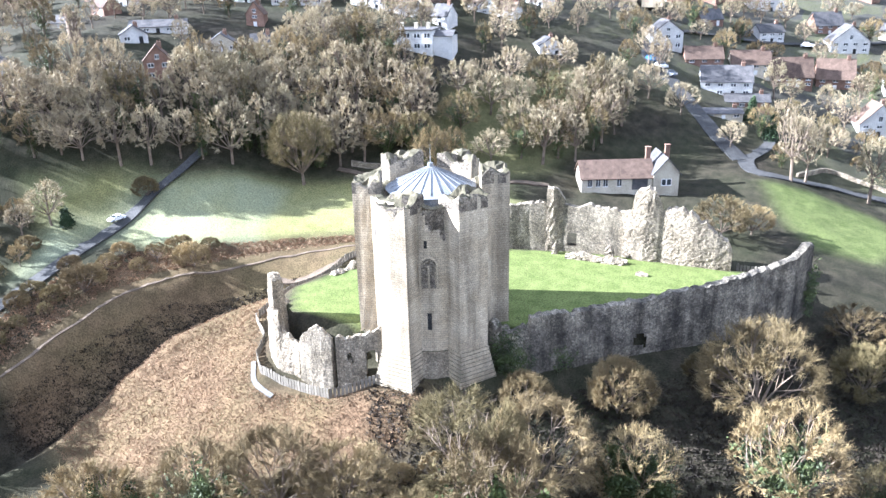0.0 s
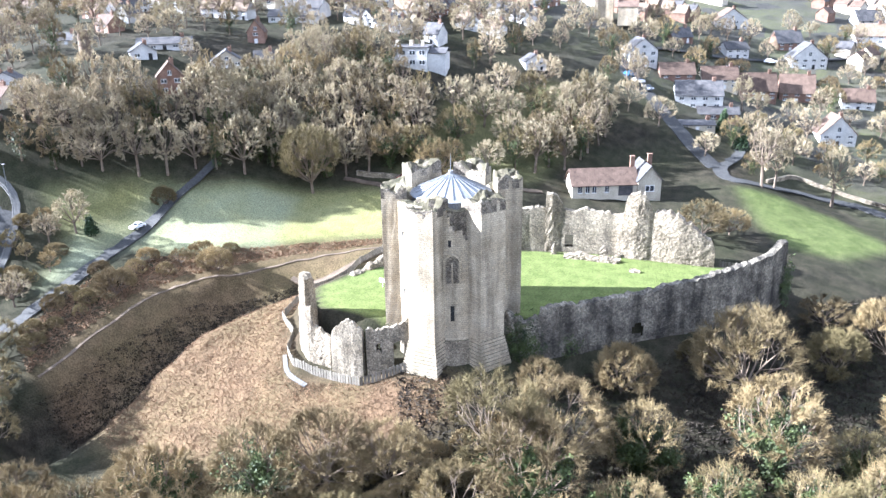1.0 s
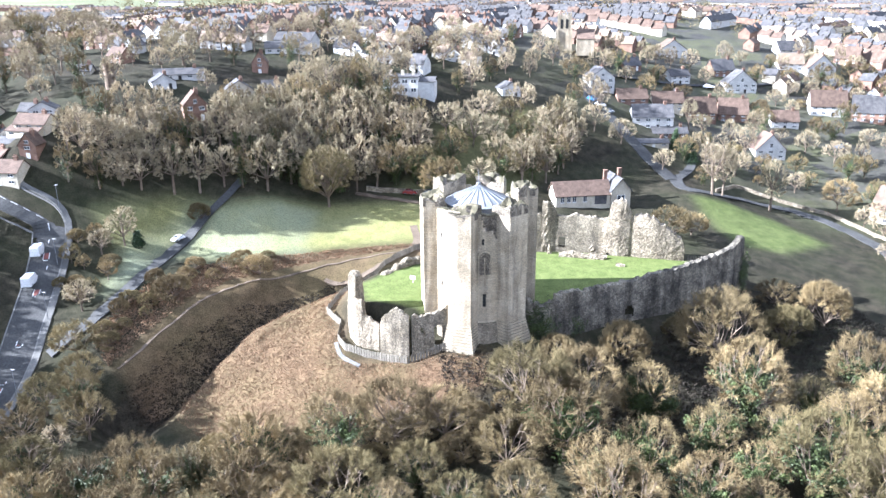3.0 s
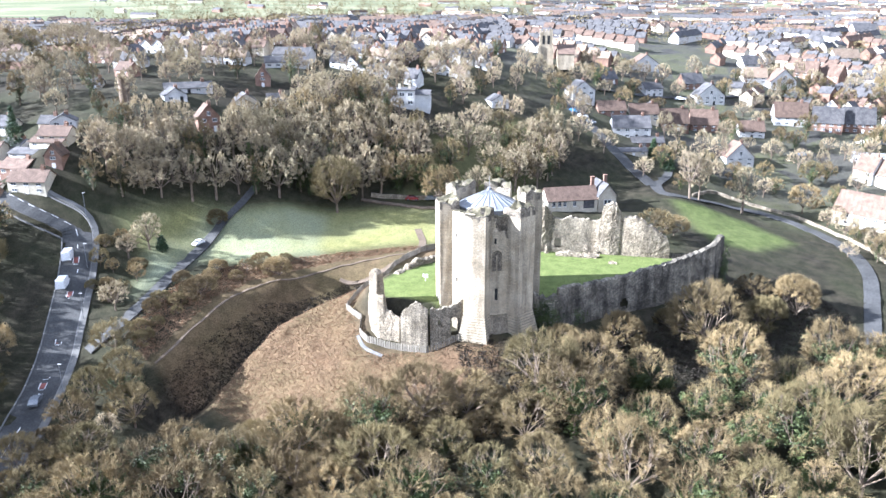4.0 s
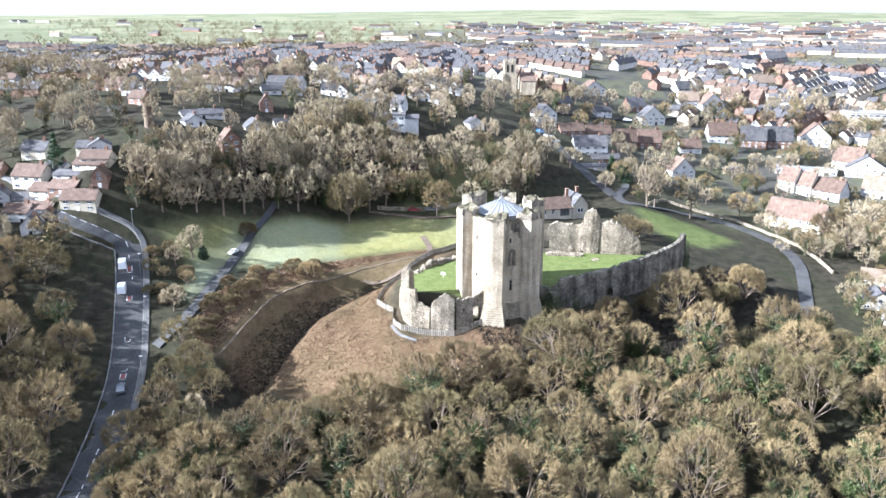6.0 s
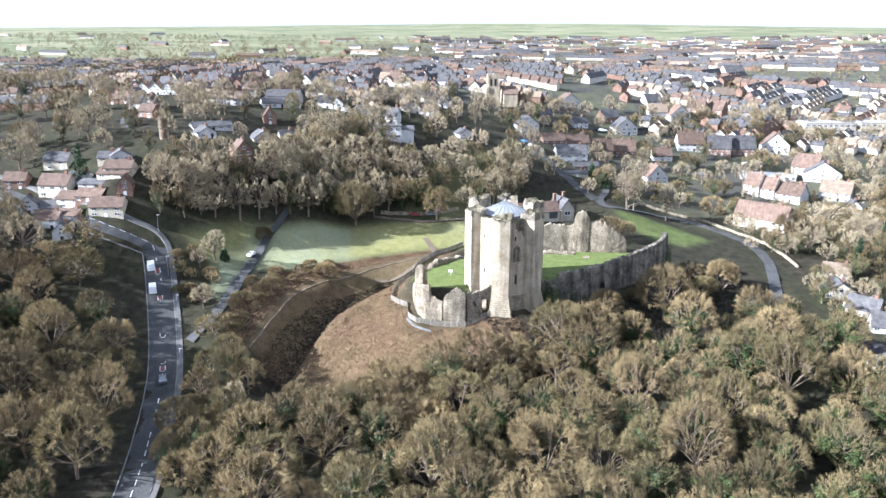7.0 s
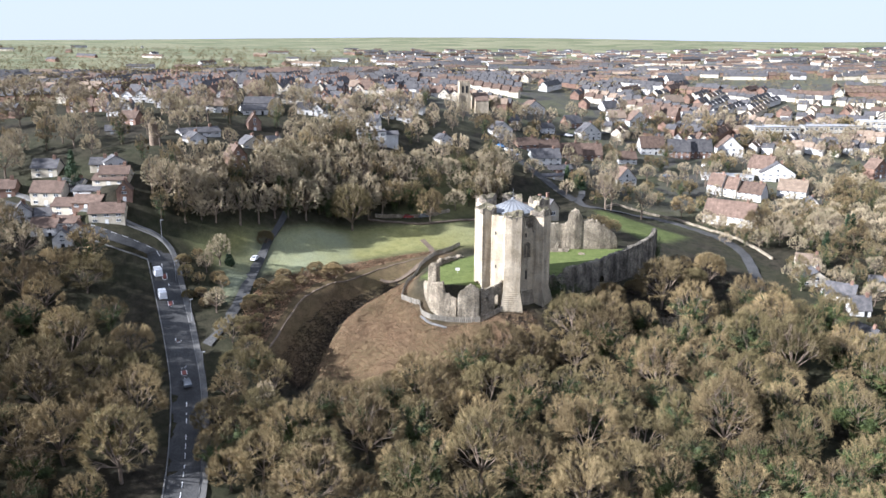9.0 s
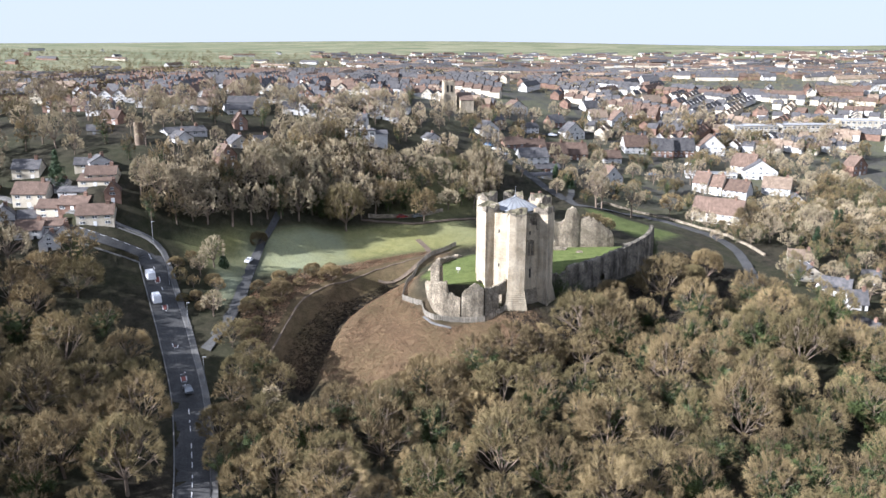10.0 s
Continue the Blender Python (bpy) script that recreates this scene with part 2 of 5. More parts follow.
def height(x, y):
    """Height of the ground at places x, y (arrays)."""
    x, y = np.asarray(x, float), np.asarray(y, float)
    z = np.full(x.shape, LAND[-1])
    for (px, py, _), w in zip(SPOTS, LAND):
        z = z + w * np.sqrt((x - px) ** 2 + (y - py) ** 2 + 9.0)
    away = np.hypot(x, y - 60)
    far = 43 + 0.021 * np.clip(away - 300, 0, 3000) + 3 * np.sin(x / 310 + 1) * np.cos(y / 420) + 26 * smooth(1700, 3200, away) * (0.5 + 0.5 * np.sin(x / 620 + 2.2)) + 0.004 * x * smooth(700, 2600, away) - 40 * smooth(-60, -300, y)
    z = z + (far - z) * smooth(230, 430, away)
    z = z - 5.6 * smooth(7.2, 0.3, ditch_way(x, y)) * smooth(14, -6, y)
    bank = -0.6 - 4.0 * smooth(-6, -19, x)
    return z + (LAWN - z) * smooth(0, 1, (court_depth(x, y) - bank) / (0.9 - bank))


# ---- helpers of this scene ----
def mesh_of(name, verts, faces, mats):
    me = bpy.data.meshes.new(name)
    me.from_pydata(verts, [], faces)
    for m in mats:
        me.materials.append(m)
    return me


def part(name, verts, faces, mat, parent=None, label="", smooth_faces=False):
    """One mesh object under a thing or a part, from points and faces."""
    me = verts if faces is None else mesh_of(name, verts, faces, [mat])
    if smooth_faces:
        me.polygons.foreach_set("use_smooth", [True] * len(me.polygons))
    ob = new(name, me)
    ob.parent = parent
    return tagged(ob, label=label)


def thing(name, label, category, m=Matrix(), group="", kind=""):
    ob = new(name)
    ob.empty_display_size = 0.2
    ob.matrix_basis = m
    return tagged(ob, label, category, group, kind)


def box(x0, y0, z0, x1, y1, z1):
    v = [(x, y, z) for z in (z0, z1) for x, y in ((x0, y0), (x1, y0), (x1, y1), (x0, y1))]
    return v, [(3, 2, 1, 0), (4, 5, 6, 7), (0, 1, 5, 4), (1, 2, 6, 5), (2, 3, 7, 6), (3, 0, 4, 7)]


def join(*shapes):
    verts, faces = [], []
    for v, f in shapes:
        k = len(verts)
        verts.extend(v)
        faces.extend(tuple(i + k for i in q) for q in f)
    return verts, faces


def loft(rings, close_top=True, close_bottom=True):
    """A skin over rings of points that all have as many points."""
    n = len(rings[0])
    verts = [p for r in rings for p in r]
    faces = [(a * n + i, a * n + (i + 1) % n, (a + 1) * n + (i + 1) % n, (a + 1) * n + i) for a in range(len(rings) - 1) for i in range(n)]
    if close_bottom:
        faces.append(tuple(range(n - 1, -1, -1)))
    if close_top:
        faces.append(tuple((len(rings) - 1) * n + i for i in range(n)))
    return verts, faces



# ---- ground ----
def axis(lo, hi, step, far):
    core = list(np.arange(lo, hi + step / 2, step))
    out, d, s = [], 0.0, step
    while d < far:
        s *= 1.16
        d += s
        out.append(d)
    return np.array([lo - d for d in reversed(out)] + core + [hi + d for d in out])


def inside(poly, x, y, soft=2.0):
    """1 inside a polygon, 0 outside, with a soft edge."""
    best, ins = np.full(x.shape, 1e9), np.zeros(x.shape, bool)
    for (ax, ay), (bx, by) in zip(poly, poly[1:] + poly[:1]):
        t = np.clip(((x - ax) * (bx - ax) + (y - ay) * (by - ay)) / ((bx - ax) ** 2 + (by - ay) ** 2), 0, 1)
        best = np.minimum(best, np.hypot(x - ax - t * (bx - ax), y - ay - t * (by - ay)))
        ins ^= ((ay > y) != (by > y)) & (x < (bx - ax) * (y - ay) / (by - ay + 1e-12) + ax)
    return smooth(-soft, soft, np.where(ins, best, -best))


FIELD = ((-73.5, 12.5), (-63.8, 22.7), (-50.9, 32), (-40.2, 37), (-29.1, 40.6), (-16.3, 48), (-4, 43), (-8.4, 33.1), (-20.3, 27), (-29, 23), (-37.6, 18), (-47.2, 11), (-55, 5), (-63, 0), (-71.7, -3))
HILL = ((-28, 2), (-33, 1), (-40, -6), (-45, -14), (-48, -22.1), (-50.5, -30.3), (-48, -36), (-38, -40), (-27, -38), (-14, -34), (0, -26), (7.7, -18.5), (4, -14), (-8.5, -18.2), (-20.6, -21.1), (-30, -9))
BANK = ((-63, -36), (-62, -24), (-63, -12), (-62, -1), (-54, 4), (-47, 9.5), (-37, 17), (-27, 23), (-18, 26), (-20, 20), (-28, 10), (-36, 2), (-44, -8), (-48, -20), (-50, -36))
GREEN_EAST = ((32.5, 80.7), (42.6, 84.3), (52.9, 84), (65.4, 73), (55.2, 57.2), (45.6, 55.4), (39.3, 63.5))
OPEN_PARK = ((-40.4, 42.1), (-22.2, 46.2), (-10.4, 57.2), (-3.8, 96.4), (-20.8, 101.6), (-39.5, 72.3), (-36, 51.9))
PARK = ((-93.5, -5.2), (-82.2, -10), (-78, -20), (-76, -2), (-75.9, 11.8), (-83, 8))
FROST = ((-74, 12), (-64, 22), (-54, 27), (-51, 18), (-47, 9), (-56, 3), (-72, -4), (-77, -22), (-84, -6), (-78, 8))


GRID = []


def z_at(x, y):
    """Height of the finished ground at one place."""
    xs, ys, gz = GRID
    i, j = min(max(int(np.searchsorted(xs, x)) - 1, 0), len(xs) - 2), min(max(int(np.searchsorted(ys, y)) - 1, 0), len(ys) - 2)
    u, v = (x - xs[i]) / (xs[i + 1] - xs[i]), (y - ys[j]) / (ys[j + 1] - ys[j])
    return float((gz[j, i] * (1 - u) + gz[j, i + 1] * u) * (1 - v) + (gz[j + 1, i] * (1 - u) + gz[j + 1, i + 1] * u) * v)


def build_ground():
    xs, ys = axis(-150, 170, 1.6, 4300), axis(-130, 240, 1.6, 4300)
    gx, gy = np.meshgrid(xs, ys)
    gz = height(gx, gy)
    rough = np.array([noise.noise((x * 0.22, y * 0.22, 0)) + 0.6 * noise.noise((x * 0.7, y * 0.7, 4)) for x, y in zip(gx.ravel(), gy.ravel())]).reshape(gx.shape)
    court = smooth(0.5, 2.0, court_depth(gx, gy))
    calm = np.clip(court + inside(FIELD, gx, gy) * 0.8, 0, 1)
    gz = gz + rough * 0.35 * (1 - calm) * smooth(400, 150, np.hypot(gx, gy - 60))
    GRID.extend((xs, ys, gz))
    n, m = len(xs), len(ys)
    verts = np.stack([gx, gy, gz], -1).reshape(-1, 3)
    i = (np.arange(m - 1)[:, None] * n + np.arange(n - 1)).ravel()
    me = bpy.data.meshes.new("ground")
    me.from_pydata(verts.tolist(), [], np.stack([i, i + 1, i + n + 1, i + n], 1).tolist())
    me.polygons.foreach_set("use_smooth", [True] * len(me.polygons))
    far = np.maximum(smooth(200, 330, np.hypot(gx, gy - 60)), 0.75 * smooth(95, 150, gy + 0.25 * gx))
    cover = np.stack([np.clip(court + inside(GREEN_EAST, gx, gy, 3) * 0.8, 0, 1), np.clip(inside(HILL, gx, gy, 4) + 0.75 * inside(BANK, gx, gy, 2), 0, 1), np.clip(inside(FIELD, gx, gy, 3.0) + 0.8 * inside(PARK, gx, gy, 3) + 0.45 * inside(OPEN_PARK, gx, gy, 3), 0, 1), far], -1).reshape(-1, 4)
    town_ground = smooth(95, 120, gy + 0.12 * np.abs(gx - 20)) * smooth(1250, 900, gy) * smooth(-70, -20, gx + 0.28 * np.clip(gy - 300, 0, 2000) + 90)
    att = me.color_attributes.new("built", "FLOAT_COLOR", "POINT")
    att.data.foreach_set("color", np.stack([town_ground, inside(FROST, gx, gy, 2.5), 0 * gx, 1 + 0 * gx], -1).ravel().astype(np.float32))
    att = me.color_attributes.new("cover", "FLOAT_COLOR", "POINT")
    att.data.foreach_set("color", cover.ravel().astype(np.float32))
    return me


def ground_material():
    m = bpy.data.materials.new("land")
    m.use_nodes = True
    n, l = m.node_tree.nodes, m.node_tree.links
    bsdf = n["Principled BSDF"]
    bsdf.inputs["Roughness"].default_value, bsdf.inputs["Specular IOR Level"].default_value = 0.95, 0.1
    pos = n.new("ShaderNodeNewGeometry").outputs["Position"]

    def tex(s, d=6):
        t = n.new("ShaderNodeTexNoise")
        t.inputs["Scale"].default_value, t.inputs["Detail"].default_value = s, d
        l.new(pos, t.inputs["Vector"])
        r = n.new("ShaderNodeMapRange")
        r.inputs["From Min"].default_value, r.inputs["From Max"].default_value = 0.32, 0.68
        l.new(t.outputs[0], r.inputs["Value"])
        return r.outputs[0], t.outputs[0]

    def mix(a, b, f, kind="MIX"):
        x = n.new("ShaderNodeMix")
        x.data_type, x.blend_type = "RGBA", kind
        for k, v in ((0, f), (6, a), (7, b)):
            if isinstance(v, (int, float)):
                x.inputs[k].default_value = v
            elif isinstance(v, tuple):
                x.inputs[k].default_value = (*v, 1)
            else:
                l.new(v, x.inputs[k])
        return x.outputs[2]

    broad, _ = tex(0.06)
    mid, _ = tex(0.45)
    fine, raw = tex(4.0, 5)
    att = n.new("ShaderNodeVertexColor")
    att.layer_name = "cover"
    sep = n.new("ShaderNodeSeparateColor")
    l.new(att.outputs["Color"], sep.inputs[0])
    # Leaf litter, near black: the shade of woods and ditches is in its colour.
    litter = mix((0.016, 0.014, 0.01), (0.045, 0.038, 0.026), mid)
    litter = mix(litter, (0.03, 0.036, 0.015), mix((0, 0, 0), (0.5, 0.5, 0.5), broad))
    lawn = mix((0.085, 0.108, 0.03), (0.128, 0.15, 0.048), mid)
    bracken = mix((0.085, 0.055, 0.032), (0.16, 0.105, 0.06), mid)
    bracken = mix(bracken, (0.115, 0.098, 0.044), mix((0, 0, 0), (0.6, 0.6, 0.6), broad))
    pasture = mix((0.14, 0.138, 0.046), (0.21, 0.197, 0.072), mid)
    pasture = mix(pasture, (0.21, 0.215, 0.115), mix((0, 0, 0), (0.5, 0.5, 0.5), broad))
    # Far land and its field plots, lightened in colour for the distance haze.
    away = mix((0.075, 0.068, 0.045), (0.135, 0.135, 0.08), broad)
    plots = n.new("ShaderNodeTexVoronoi")
    plots.inputs["Scale"].default_value = 0.011
    l.new(pos, plots.inputs["Vector"])
    crop = n.new("ShaderNodeSeparateColor")
    l.new(plots.outputs["Color"], crop.inputs[0])
    away = mix(away, mix((0.10, 0.125, 0.055), (0.26, 0.255, 0.15), crop.outputs[0]), 0.55)
    built = n.new("ShaderNodeVertexColor")
    built.layer_name = "built"
    yards = n.new("ShaderNodeTexVoronoi")
    yards.inputs["Scale"].default_value = 0.11
    l.new(pos, yards.inputs["Vector"])
    plot = n.new("ShaderNodeSeparateColor")
    l.new(yards.outputs["Color"], plot.inputs[0])
    garden = mix((0.055, 0.053, 0.05), (0.10, 0.105, 0.05), plot.outputs[0])
    garden = mix(garden, (0.085, 0.08, 0.072), mix((0, 0, 0), (0.6, 0.6, 0.6), mid))
    mask = n.new("ShaderNodeSeparateColor")
    l.new(built.outputs["Color"], mask.inputs[0])
    away = mix(away, garden, mask.outputs[0])
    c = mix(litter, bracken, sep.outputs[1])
    c = mix(c, pasture, sep.outputs[2])
    patch = n.new("ShaderNodeMath")
    patch.operation = "MULTIPLY"
    l.new(mask.outputs[1], patch.inputs[0])
    l.new(mix((0.2, 0.2, 0.2), (0.6, 0.6, 0.6), broad), patch.inputs[1])
    c = mix(c, (0.215, 0.237, 0.165), patch.outputs[0])
    c = mix(c, lawn, sep.outputs[0])
    c = mix(c, away, att.outputs["Alpha"])
    c = mix(c, mix((0.6, 0.6, 0.6), (1.3, 1.3, 1.3), fine), 1.0, "MULTIPLY")
    l.new(c, bsdf.inputs["Base Color"])
    b = n.new("ShaderNodeBump")
    b.inputs["Strength"].default_value, b.inputs["Distance"].default_value = 0.6, 0.25
    l.new(raw, b.inputs["Height"])
    l.new(b.outputs[0], bsdf.inputs["Normal"])
    return m


ground_mesh = build_ground()
ground_mesh.materials.append(ground_material())
tagged(new("ground", ground_mesh), "winter grass, brown bracken and leaf litter over hilly land", "ground", kind="structure")

# ---- castle ----
KEEP = (-0.65, -3.4)


def ring(r, z, n=72):
    return [(r * math.cos(a), r * math.sin(a), z) for a in (math.tau * i / n for i in range(n))]


def ragged(k, seed, amount):
    return amount * (noise.noise((k * 0.45, seed, 0)) + 0.55 * noise.noise((k * 1.2, seed, 5)))


def buttress(top, seed):
    """A wedge-shaped buttress pointing along +x, with a worn, uneven top."""
    corners = [(6.5, -2.7), (10.2, -2.1), (10.2, 2.1), (6.5, 2.7)]
    flat = []
    for (ax, ay), (bx, by) in zip(corners, corners[1:] + corners[:1]):
        k = max(2, int(math.hypot(bx - ax, by - ay) / 0.5))
        flat += [(ax + (bx - ax) * i / k, ay + (by - ay) * i / k) for i in range(k)]
    rings = [[(x + 0.03 * noise.noise((x, y, z)), y + 0.04 * noise.noise((x * 2, y, z + 9)), z) for x, y in flat] for z in (5.5, 8, 12, 16, 20, 23, top - 2.2, top - 1.4)]
    for inset, up in ((1.0, 0.0), (0.97, 0.25), (0.8, 0.3), (0.5, -0.1), (0.2, -0.2)):
        rings.append([(8.3 + (x - 8.3) * inset, y * inset, top + up + 0.55 * noise.noise((x * 1.3 * inset, y * 1.3 * inset, seed)) + (1.5 * noise.noise((x * 0.42, y * 0.42, seed * 3.7)))) for x, y in flat])
    return loft(rings)


def plinth(bottom, top=5.6, steps=11, out=1.25):
    """The splayed foot of a buttress, in stepped courses."""
    rings = []
    for i in range(steps):
        z0, z1 = bottom + (top - bottom) * i / steps, bottom + (top - bottom) * (i + 1) / steps
        o = out * (1 - i / steps)
        for z in (z0, z1 - 0.02):
            rings.append([(6.5, -2.7 - o * 0.7, z), (10.2 + o, -2.1 - o * 0.7, z), (10.2 + o, 2.1 + o * 0.7, z), (6.5, 2.7 + o * 0.7, z)])
    return loft(rings)


def at_wall(bearing, r, z):
    """A place on the keep's round wall; bearing in degrees from -y towards +x."""
    a = radians(bearing)
    return pose(math.sin(a) * r, -math.cos(a) * r, z, 0, 0, bearing)


def build_keep():
    keep = thing("castle_keep", "tall round limestone keep with six buttresses and a broken top", "castle tower", pose(KEEP[0], KEEP[1], 0) @ Matrix.Diagonal((1.05, 1.05, 1, 1)))
    core, n = [], 144
    levels = [(-2.0, 9.75), (0.0, 9.45), (2.0, 9.1), (4.0, 8.65), (5.2, 8.4), (5.25, 8.2)] + [(z, 8.2) for z in np.arange(5.9, 25.9, 0.7)]

    def lost(i, z):
        """Where the facing stones have fallen from the wall."""
        b = math.degrees(math.tau * i / n) + 90
        b = (b + 180) % 360 - 180
        return 24 + ragged(z, 3, 5) < b < 55 + ragged(z, 4, 6) and z > 21.8 + abs(b - 40) * 0.11 + ragged(b * 0.2, 5, 0.9)
    for z, r in levels:
        core.append([(x * (1 - (0.04 if lost(i, z) else 0)), y * (1 - (0.04 if lost(i, z) else 0)), q) for i, (x, y, q) in enumerate(ring(r, z, n))])
    core.append([(x, y, 25.9 + ragged(i * 0.16, 2, 1.1) + 0.25 * noise.noise((i * 0.8, 3, 3))) for i, (x, y, z) in enumerate(ring(8.1, 0, n))])
    core.append([(x, y, z + 0.15 + ragged(i * 0.3, 8, 0.2)) for i, ((x, y, _), (_, _, z)) in enumerate(zip(ring(7.2, 0, n), core[-1]))])
    core.append([(x, y, z - 0.3) for (x, y, _), (_, _, z) in zip(ring(6.4, 0, n), core[-1])])
    core.append(ring(6.3, 23.5, n))
    v, f = loft(core)
    me = mesh_of("wall", v, f, [STONE, CORE, MOSSY_TOP, RUBBLE])
    for p in me.polygons:
        c = p.center
        i = int((math.atan2(c.y, c.x) / math.tau * n) % n)
        p.material_index = 2 if p.normal.z > 0.5 else 3 if c.z < 5.0 else int(c.z > 25.9 or lost(i, c.z))
        p.use_smooth = 5.4 < c.z < 20.5
    part("wall", me, None, None, keep, "pale limestone round wall, rubble showing where facing has fallen")
    for k, top in enumerate((26.5, 27.5, 28.9, 28.5, 28.5, 27.0)):
        me = mesh_of("buttress", *buttress(top, k + 2), [STONE, MOSSY_TOP, CORE])
        for p in me.polygons:
            worn = top - 0.9 + 1.2 * noise.noise((p.center.x * 0.8, p.center.y * 0.8, k * 5.0))
            p.material_index = 1 if p.normal.z > 0.4 else 2 if p.center.z > worn else 0
        b = part("buttress", me, None, None, keep)
        b.matrix_basis = pose(0, 0, 0, 0, 0, -89 - 60 * k)
        me = mesh_of("plinth", *plinth(-0.4), [STONE, MOSSY_TOP])
        for p in me.polygons:
            p.material_index = int(p.normal.z > 0.4)
        part("plinth", me, None, None, b, "stepped splayed plinth with mossy treads")
    roof = part("roof", *loft([ring(5.7, 23.6, 48), ring(5.7, 26.2, 48), ring(6.0, 26.25, 48), ring(0.4, 29.0, 48), ring(0.35, 29.6, 48)]), LEAD, keep, "shallow conical grey metal roof")
    for i in range(48):
        if i % 2 == 0:
            a = math.tau * i / 48
            rib = part("roof_rib", *box(0.4, -0.045, 0, 6.0, 0.045, 0.12), LEAD, roof)
            rib.matrix_basis = Matrix.Rotation(a, 4, "Z") @ Matrix.Translation((0, 0, 29.2)) @ Matrix.Rotation(math.atan2(2.75, 5.6), 4, "Y")
    part("finial", *loft([ring(0.07, 29.5, 6), ring(0.02, 32.2, 6)]), LEAD, roof)
    for bearing, z, h, w in ((26.8, 8.4, 2.7, 0.55), (34.5, 15.2, 1.8, 0.4), (-31, 20.6, 1.1, 0.4), (-30.5, 11.3, 1.1, 0.4), (24.8, 20.2, 1.3, 0.4)):
        slit = part("slit_window", *loft([[(-w / 2 - 0.1, 0.1, 0), (w / 2 + 0.1, 0.1, 0), (w / 2 + 0.1, -0.09, 0), (-w / 2 - 0.1, -0.09, 0)], [(-w / 2 - 0.1, 0.1, h), (w / 2 + 0.1, 0.1, h), (w / 2 + 0.1, -0.09, h), (-w / 2 - 0.1, -0.09, h)]]), STONE, keep)
        slit.matrix_basis = at_wall(bearing, 8.2, z)
        part("opening", *box(-w / 2, -0.1, 0.12, w / 2, 0.05, h - 0.12), TYRE, slit, "dark narrow opening")
    outer = [(-1.25, 0.0)] + [(-1.25 * math.cos(math.pi * i / 10), 3.4 + 1.25 * math.sin(math.pi * i / 10)) for i in range(11)] + [(1.25, 0.0)]
    inner = [(-0.95, 0.0)] + [(-0.95 * math.cos(math.pi * i / 10), 3.4 + 0.95 * math.sin(math.pi * i / 10)) for i in range(11)] + [(0.95, 0.0)]
    v = [(x, y, z) for y in (-0.26, 0.2) for line in (outer, inner) for x, z in line]
    m = len(outer)
    f = [(i, i + 1, m + i + 1, m + i) for i in range(m - 1)] + [(2 * m + i, i, i + 1, 2 * m + i + 1)[::-1] for i in range(m - 1)] + [(m + i, m + i + 1, 3 * m + i + 1, 3 * m + i) for i in range(m - 1)]
    window = part("arched_window", v, f, STONE, keep, "blind arched window moulding")
    window.matrix_basis = at_wall(27.0, 8.2, 14.6)
    niche = [(x, 0.0 - 0.02, z) for x, z in inner] + [(x, 0.2, z) for x, z in inner]
    part("niche", niche, [tuple(range(m))] + [(i, i + 1, m + i + 1, m + i) for i in range(m - 1)], CORE, window, "dark weathered infill of the arch")
    part("mullion", *box(-0.12, -0.06, 0, 0.12, 0.12, 3.3), STONE, window)
    return keep


build_keep()


